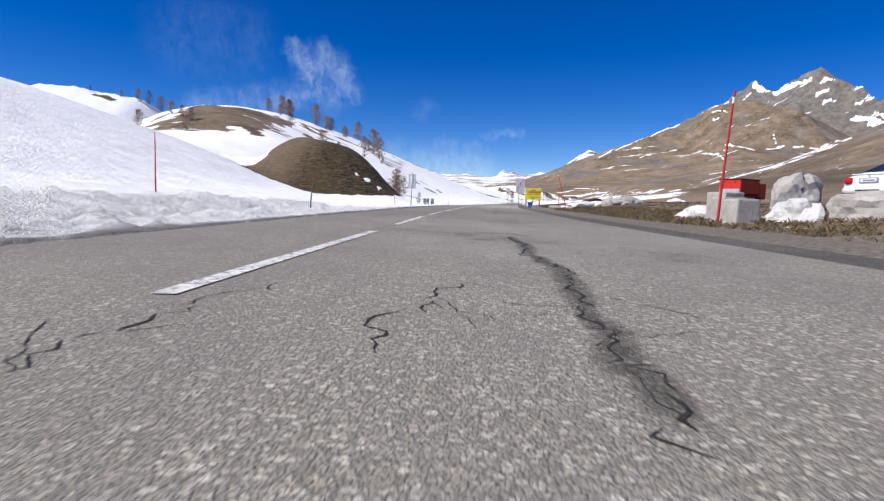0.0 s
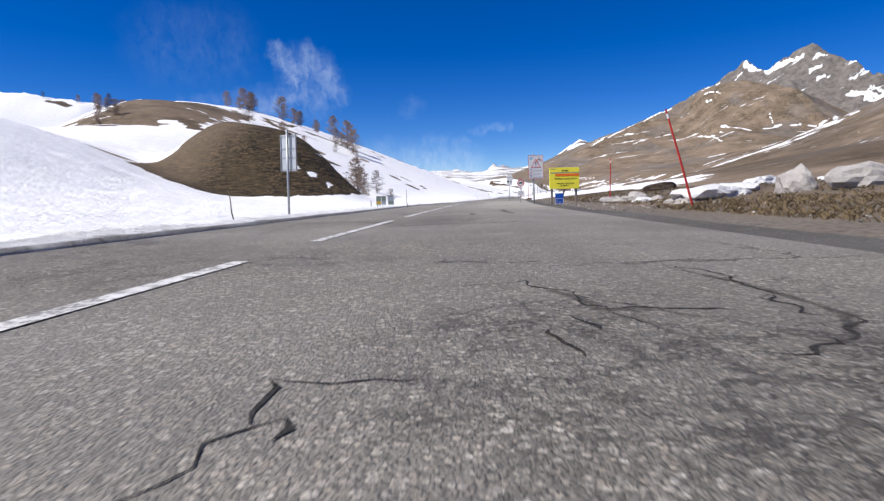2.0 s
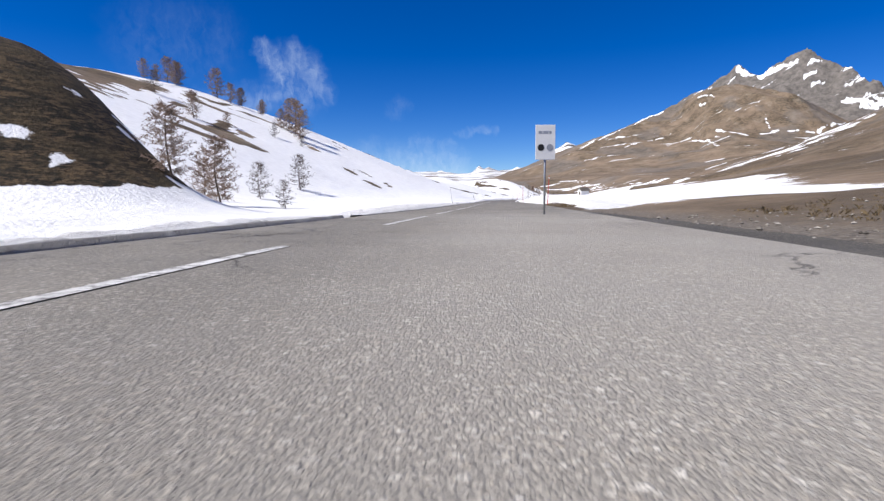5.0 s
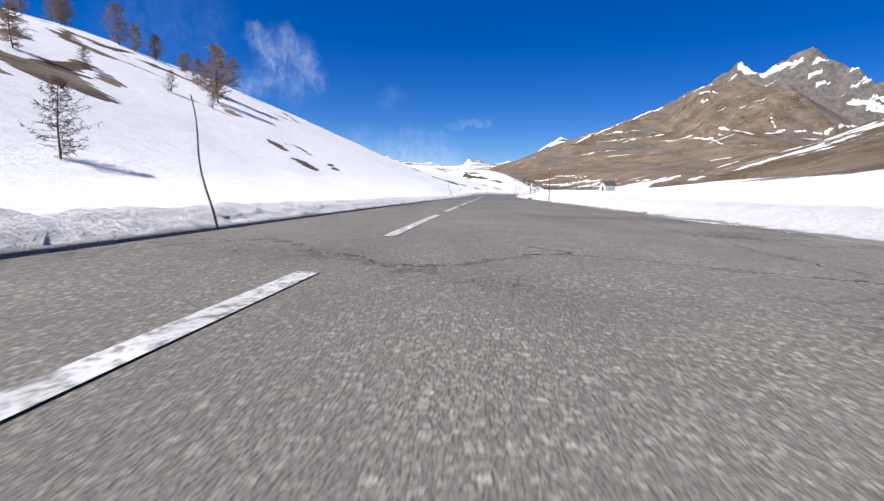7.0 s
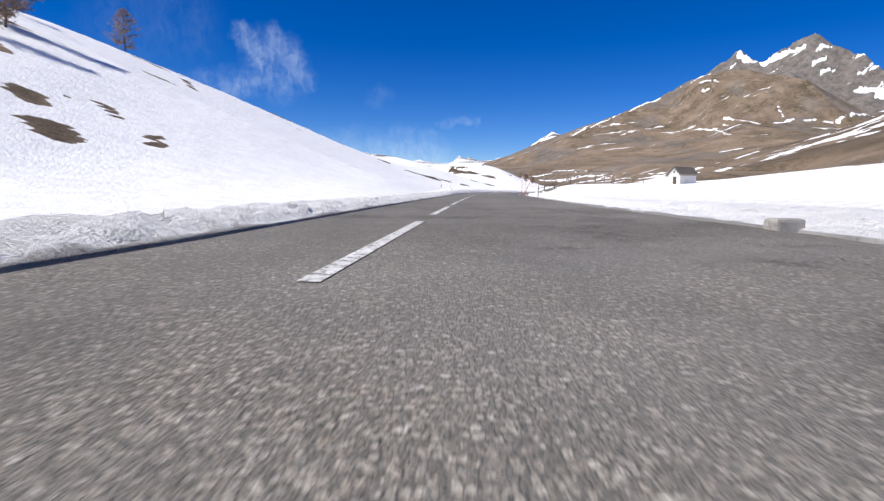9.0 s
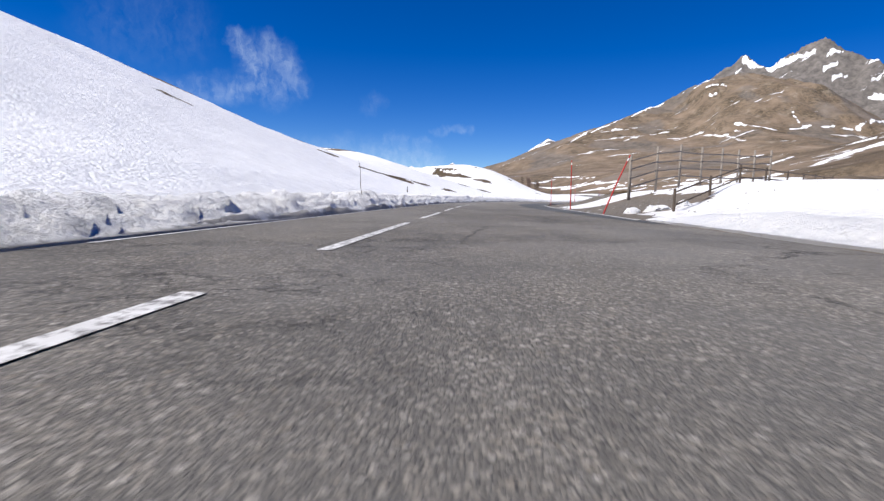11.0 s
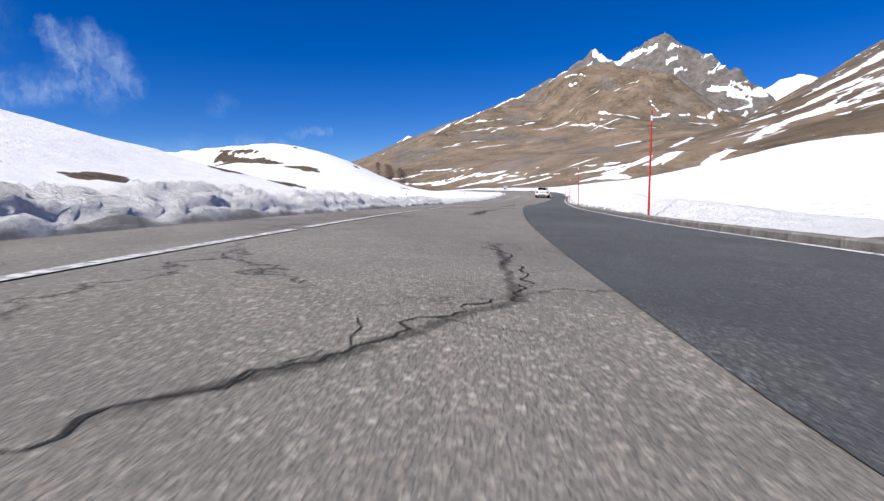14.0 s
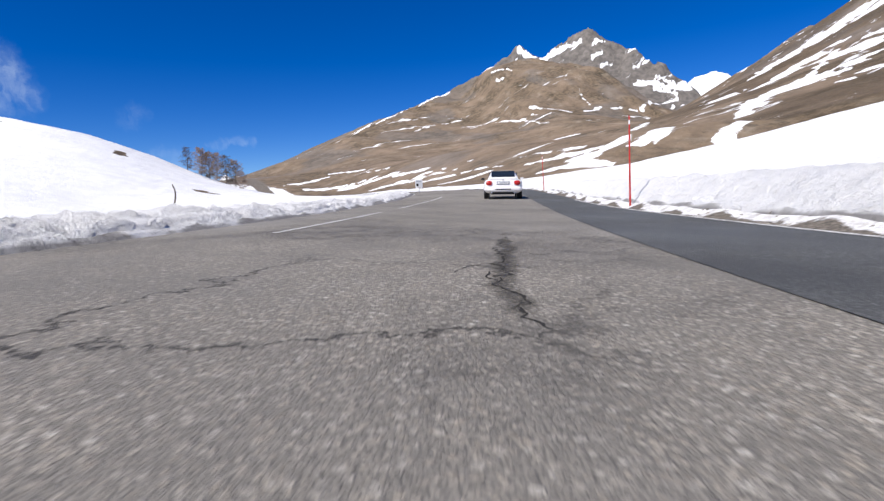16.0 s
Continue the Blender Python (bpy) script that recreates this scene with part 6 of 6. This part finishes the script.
def place_on_verge(rnd, stretches):
    s0, s1, o0, o1 = rnd.choice(stretches)
    s = rnd.uniform(s0, s1)
    o = float(right_off(np.array([s]))[0]) + o0 + (o1 - o0) * rnd.random() ** 1.3
    return road_point(np.array([s]), np.array([o]))[0]


def pebbles(count, stretches, seed):
    """Loose gravel: small faceted stones, strewn over the verge."""
    rnd = random.Random(seed)
    verts, faces, places = [], [], [place_on_verge(rnd, stretches) for _ in range(count)]
    p = np.array(places)
    high = terrain(p[:, 0].copy(), p[:, 1].copy())[0]
    ball = [(1, 0, 0), (-1, 0, 0), (0, 1, 0), (0, -1, 0), (0, 0, 1), (0, 0, -1)]
    sides = [(0, 2, 4), (2, 1, 4), (1, 3, 4), (3, 0, 4), (2, 0, 5), (1, 2, 5), (3, 1, 5), (0, 3, 5)]
    for (x, y, _), z in zip(places, high):
        r = 0.01 + 0.045 * rnd.random() ** 4
        a = rnd.uniform(0, 6.28)
        base = len(verts)
        for bx, by, bz in ball:
            k = r * rnd.uniform(0.7, 1.3)
            verts.append((x + k * (bx * math.cos(a) - by * math.sin(a)), y + k * (bx * math.sin(a) + by * math.cos(a)), z + 0.3 * r + 0.6 * k * bz))
        faces += [tuple(base + i for i in f) for f in sides]
    ob = new("gravel", set_mesh("gravel", verts, faces, [MAT_GRAVEL], False))
    return tagged(ob, "loose grey-brown gravel strewn on the road verge", "gravel", kind="stuff")


def dry_grass(count, stretches, seed):
    """Tufts of dead winter grass, each of a few bent blades."""
    rnd = random.Random(seed)
    verts, faces, places = [], [], [place_on_verge(rnd, stretches) for _ in range(count)]
    p = np.array(places)
    high = terrain(p[:, 0].copy(), p[:, 1].copy())[0]
    for (x, y, _), z in zip(places, high):
        tall = rnd.uniform(0.04, 0.13)
        for _ in range(7):
            a, lean = rnd.uniform(0, 6.28), rnd.uniform(0.3, 1.4)
            h, w = tall * rnd.uniform(0.5, 1.1), rnd.uniform(0.004, 0.009)
            dx, dy = math.cos(a), math.sin(a)
            ox, oy = x + rnd.uniform(-0.07, 0.07), y + rnd.uniform(-0.07, 0.07)
            base = len(verts)
            verts += [(ox - dy * w, oy + dx * w, z - 0.02), (ox + dy * w, oy - dx * w, z - 0.02), (ox + dx * h * lean * 0.4, oy + dy * h * lean * 0.4, z + h * 0.6), (ox + dx * h * lean, oy + dy * h * lean, z + h * 0.85)]
            faces += [(base, base + 1, base + 2), (base, base + 2, base + 3)]
    ob = new("dry_grass", set_mesh("dry_grass", verts, faces, [MAT_STRAW], False))
    return tagged(ob, "short dead brown grass on the verge", "grass", kind="stuff")


def make_scatter(name, a, b):
    m = Mat(name, 0.95)
    n = m.node("ShaderNodeNewGeometry")
    m.colour(m.mix(n.outputs["Random Per Island"], a, b))
    return m.m


MAT_GRAVEL = make_scatter("gravel_stone", (0.07, 0.06, 0.05), (0.36, 0.33, 0.29))
MAT_STRAW = make_scatter("dead_grass", (0.05, 0.036, 0.02), (0.2, 0.145, 0.08))
pebbles(5000, [(2, 40, 1.9, 4.5), (36, 72, 0.2, 5.0), (36, 72, 0.2, 3.0), (196, 262, 0.5, 7.0), (226, 256, 0.5, 5.0), (280, 318, 0.3, 0.8)], 41)
dry_grass(9000, [(2, 38, 2.0, 9.0), (8, 38, 2.0, 5.0), (38, 72, 2.5, 12.0), (86, 100, 0.25, 0.95), (224, 254, 5.5, 12.0)], 42)


# ---- fences and chapel ----
FENCE_POSTS = [(35.95, 207.85), (37.8, 208.61), (39.46, 209.22), (41.23, 210.07), (43.0, 210.89), (44.54, 211.63), (46.2, 212.5), (47.9, 213.3)]


def snow_fence():
    posts = FENCE_POSTS
    ob = thing("snow_fence", pose(posts[0][0], posts[0][1], 0), "tall weathered plank snow fence standing on the meadow", "fence")
    o = Vector((*posts[0], 0))
    for k, (x, y) in enumerate(posts):
        z = on_ground(x, y, 0.3)
        r = 0.085 if k == 0 else 0.07
        part("post", tube([Vector((x, y, z)) - o, Vector((x + 0.02, y, z + 2.75)) - o], [r, r * 0.9], 9), MAT_WOOD, ob, smooth_faces=True)
    for (x0, y0), (x1, y1) in list(zip(posts, posts[1:])):
        z0, z1 = on_ground(x0, y0, 0), on_ground(x1, y1, 0)
        a, b = Vector((x0, y0 - 0.1, z0)) - o, Vector((x1, y1 - 0.1, z1)) - o
        d = b - a
        yaw = math.atan2(d.y, d.x)
        for j, h in enumerate((0.7, 1.15, 1.6, 2.05)):
            mid = (a + b) / 2 + Vector((0, 0, h + 0.03 * math.sin(j * 5 + x0)))
            part("plank", box((d.length + 0.1, 0.025, 0.07), mid, 0.004, Euler((0, -math.asin(max(-1, min(1, d.z / d.length))), yaw)).to_matrix()), MAT_WOOD, ob)


def rail_fence(points, label):
    ob = thing("rail_fence", pose(points[0][0], points[0][1], 0), label, "fence")
    o = Vector((*points[0], 0))
    tops = []
    for x, y in points:
        z = on_ground(x, y, 0.3)
        part("post", tube([Vector((x, y, z)) - o, Vector((x, y, z + 1.0)) - o], 0.045, 7), MAT_DARKWOOD, ob)
        tops.append(Vector((x, y, z + 0.9)) - o)
    for a, b in zip(tops, tops[1:]):
        for dz in (0.0, -0.4):
            part("rail", tube([a + Vector((0, -0.06, dz)), b + Vector((0, -0.06, dz))], 0.028, 6), MAT_DARKWOOD, ob)


def chapel():
    x, y = 46.6, 191.5
    z = on_ground(x, y, 0.1)
    ob = thing("chapel", pose(x, y, z, 0, 0, 18), "small white wayside chapel with a grey shingle roof", "chapel")
    L, W, H, R = 2.3, 1.6, 1.05, 1.8
    part("wall", prism([(-L / 2, 0), (L / 2, 0), (L / 2, H), (-L / 2, H)], -W / 2, W / 2), MAT_PLASTER, ob)
    for sx in (-1, 1):
        bm = bmesh.new()
        v = [bm.verts.new(p) for p in ((sx * L / 2, -W / 2, H), (sx * L / 2, W / 2, H), (sx * L / 2, 0, R), (sx * (L / 2 - 0.2), -W / 2, H), (sx * (L / 2 - 0.2), W / 2, H), (sx * (L / 2 - 0.2), 0, R))]
        for f in ((0, 1, 2), (5, 4, 3), (0, 2, 5, 3), (1, 4, 5, 2), (0, 3, 4, 1)):
            bm.faces.new([v[i] for i in f])
        bmesh.ops.recalc_face_normals(bm, faces=bm.faces)
        part("gable", bm, MAT_PLASTER, ob)
        d = Vector((0, sx * W / 2, H - R))
        n = 7
        for k in range(n):
            f0, f1 = k / n * 1.22, (k + 1) / n * 1.22 + 0.03
            mid = Vector((0.1 * (k % 2), 0, R + 0.06)) + d * (f0 + f1) / 2
            part("shingle_row", box((L + 0.45, d.length * (f1 - f0), 0.06), mid + Vector((0, 0, 0.02)), 0.0, Euler((math.atan2(-sx * d.z * -1, abs(d.y)) * -1 if sx < 0 else math.atan2(d.z, d.y), 0, 0)).to_matrix()), MAT_SHINGLE, ob)
    part("door", box((0.06, 0.45, 0.8), (-L / 2 - 0.02, -0.1, 0.42), 0.01), MAT_DARKWOOD, ob)
    part("window", box((0.05, 0.2, 0.2), (-L / 2 - 0.02, 0, 1.3), 0.01), MAT_BLACK, ob)


snow_fence()
rail_fence([(32 + 2.6 * k, 196 + 2.2 * k + 0.2 * math.sin(k)) for k in range(0, 9)], "low grey rail fence crossing the snow meadow")
chapel()


# ---- cars ----
def loft(sections, sides=20, power=3.6):
    """A body through stations of y, half width, bottom and top."""
    bm = bmesh.new()
    rings = []
    for y, w, zb, zt in sections:
        ring_v = []
        for k in range(sides):
            a = 2 * math.pi * k / sides
            c, s = math.cos(a), math.sin(a)
            ring_v.append(bm.verts.new((w * math.copysign(abs(c) ** (2 / power), c), y, (zb + zt) / 2 + (zt - zb) / 2 * math.copysign(abs(s) ** (2 / power), s))))
        rings.append(ring_v)
    for r0, r1 in zip(rings, rings[1:]):
        for k in range(sides):
            bm.faces.new((r0[k], r0[(k + 1) % sides], r1[(k + 1) % sides], r1[k]))
    bm.faces.new(rings[0][::-1])
    bm.faces.new(rings[-1])
    bmesh.ops.recalc_face_normals(bm, faces=bm.faces)
    return bm


def car_paint(name, c):
    m = Mat(name, 0.25)
    m.colour(m.mix(m.ramp(m.noise(3, 4), 0.3, 0.7), c, tuple(v * 0.9 for v in c)))
    m.bsdf.inputs["Coat Weight"].default_value = 0.6
    return m.m


MAT_CARWHITE = car_paint("white_car_paint", (0.78, 0.76, 0.76))
MAT_CARDARK = car_paint("dark_car_paint", (0.03, 0.035, 0.05))
MAT_GLASS = plain("tinted_glass", (0.015, 0.02, 0.025), 0.05, vary=0.1, bump=0.0)
MAT_TAIL = plain("tail_light_red", (0.42, 0.02, 0.02), 0.2, vary=0.1)
MAT_CHROME = plain("bright_metal", (0.7, 0.7, 0.7), 0.2, 1.0, vary=0.1)


def wheel(parent, x, y, r=0.34, width=0.24):
    def round_slab(rad, y0, y1, n=24):
        return prism([(rad * math.cos(2 * math.pi * k / n), rad * math.sin(2 * math.pi * k / n)) for k in range(n)], y0, y1)
    w = part("wheel", round_slab(r, -width / 2, width / 2), MAT_RUBBER, parent)
    w.matrix_basis = pose(x, y, r, 0, 0, 90)
    for e in (-1, 1):
        part("rim", round_slab(r * 0.66, e * (width / 2 + 0.002) - 0.008, e * (width / 2 + 0.002) + 0.008), MAT_CHROME, w)


def coupe(m, paint, label):
    ob = thing("car", m, label, "car")
    part("body", loft([(0, 0.78, 0.44, 0.86), (0.05, 0.86, 0.34, 0.95), (0.2, 0.92, 0.27, 1.0), (0.7, 0.955, 0.25, 1.01), (1.5, 0.96, 0.22, 0.99), (3.0, 0.95, 0.22, 0.95), (4.0, 0.93, 0.24, 0.88), (4.5, 0.86, 0.28, 0.78), (4.78, 0.7, 0.36, 0.66)], 28, 4.2), paint, ob, smooth_faces=True)
    part("cabin", loft([(0.3, 0.74, 0.9, 1.0), (0.75, 0.72, 0.9, 1.2), (1.25, 0.68, 0.9, 1.37), (1.9, 0.67, 0.9, 1.42), (2.6, 0.68, 0.9, 1.38), (3.1, 0.72, 0.9, 1.18), (3.6, 0.76, 0.88, 0.96)], 24, 3.0), paint, ob, smooth_faces=True)
    slope = math.atan2(0.37, 0.95)
    part("rear_window", box((1.14, 0.78, 0.03), (0, 0.83, 1.235), 0.012, Euler((slope, 0, 0)).to_matrix()), MAT_GLASS, ob)
    part("windscreen", box((1.2, 0.75, 0.03), (0, 3.05, 1.2), 0.012, Euler((-0.48, 0, 0)).to_matrix()), MAT_GLASS, ob)
    for sx in (-1, 1):
        part("side_window", box((0.03, 1.5, 0.27), (sx * 0.685, 1.9, 1.17), 0.01, Euler((0, sx * -0.14, 0)).to_matrix()), MAT_GLASS, ob)
        lamp = part("tail_light", loft([(-0.045, 0.1, -0.09, 0.08), (0.0, 0.15, -0.12, 0.11), (0.18, 0.17, -0.12, 0.11)], 16, 2.8), MAT_TAIL, ob, "red tail light", True)
        lamp.matrix_basis = pose(sx * 0.68, -0.01, 0.8, 0, 0, sx * 10)
        part("bumper_vent", box((0.22, 0.05, 0.075), (sx * 0.62, 0.03, 0.5), 0.02), MAT_BLACK, ob)
        part("exhaust", tube([(sx * 0.55, -0.03, 0.33), (sx * 0.55, 0.2, 0.33)], 0.05, 10), MAT_CHROME, ob)
        part("mirror", loft([(0, 0.1, -0.07, 0.07), (0.12, 0.07, -0.05, 0.05)], 12, 2.6), MAT_BLACK if sx < 0 else paint, ob).matrix_basis = pose(sx * 1.04, 2.9, 1.0)
        wheel(ob, sx * 0.82, 0.95)
        wheel(ob, sx * 0.82, 3.75)
    part("bumper", loft([(-0.06, 0.78, -0.12, 0.11), (0.02, 0.9, -0.15, 0.14), (0.25, 0.95, -0.15, 0.14)], 20, 4), paint, ob, smooth_faces=True).matrix_basis = pose(0, 0, 0.5)
    part("bumper_grille", box((0.78, 0.05, 0.07), (0, -0.045, 0.49), 0.02), MAT_BLACK, ob)
    part("diffuser", box((1.2, 0.2, 0.12), (0, 0.12, 0.3), 0.03), MAT_BLACK, ob)
    part("plate_recess", box((0.62, 0.03, 0.17), (0, -0.012, 0.8), 0.015), MAT_GREYINK, ob)
    part("plate", box((0.5, 0.01, 0.11), (0, -0.032, 0.8), 0.004), MAT_WHITE, ob, "plain white number plate")
    part("plate_bar", box((0.38, 0.006, 0.05), (0.02, -0.039, 0.8)), MAT_GREYINK, ob)
    part("boot_lip", box((1.3, 0.1, 0.03), (0, 0.12, 1.0), 0.012), paint, ob)
    part("emblem", disc(0.035, -0.02, -0.008, 0, 0.93, 14), MAT_CHROME, ob)
    return ob


def on_road(s, off, turn=0.0):
    p = road_point(np.array([float(s)]), np.array([float(off)]))[0]
    t = [float(np.interp(s, RS, RT[:, i])) for i in (0, 1)]
    roll = math.degrees(math.atan(float(bank(np.array([s]))[0])))
    climb = math.degrees(math.atan(float((grade(np.array([s + 3.0])) - grade(np.array([s])))[0]) / 3))
    return pose(p[0], p[1], p[2] + 0.004, 0, 0, -math.degrees(math.atan2(t[0], t[1])) + turn) @ pose(0, 0, 0, climb, roll, 0)


coupe(on_road(331.5, 0.75), MAT_CARWHITE, "white fastback car driving away with red tail lights")
z0 = on_ground(15.5, 17.5, 0.0)
coupe(pose(13.2, 16.6, on_ground(13.2, 16.6, 0.0), 0, 0, -78), MAT_CARWHITE, "white parked car seen behind the barrier boulders")
coupe(pose(14.5, 12.6, on_ground(14.5, 12.6, 0.0), 0, 0, -85), MAT_CARDARK, "dark blue parked car behind the barrier boulders")
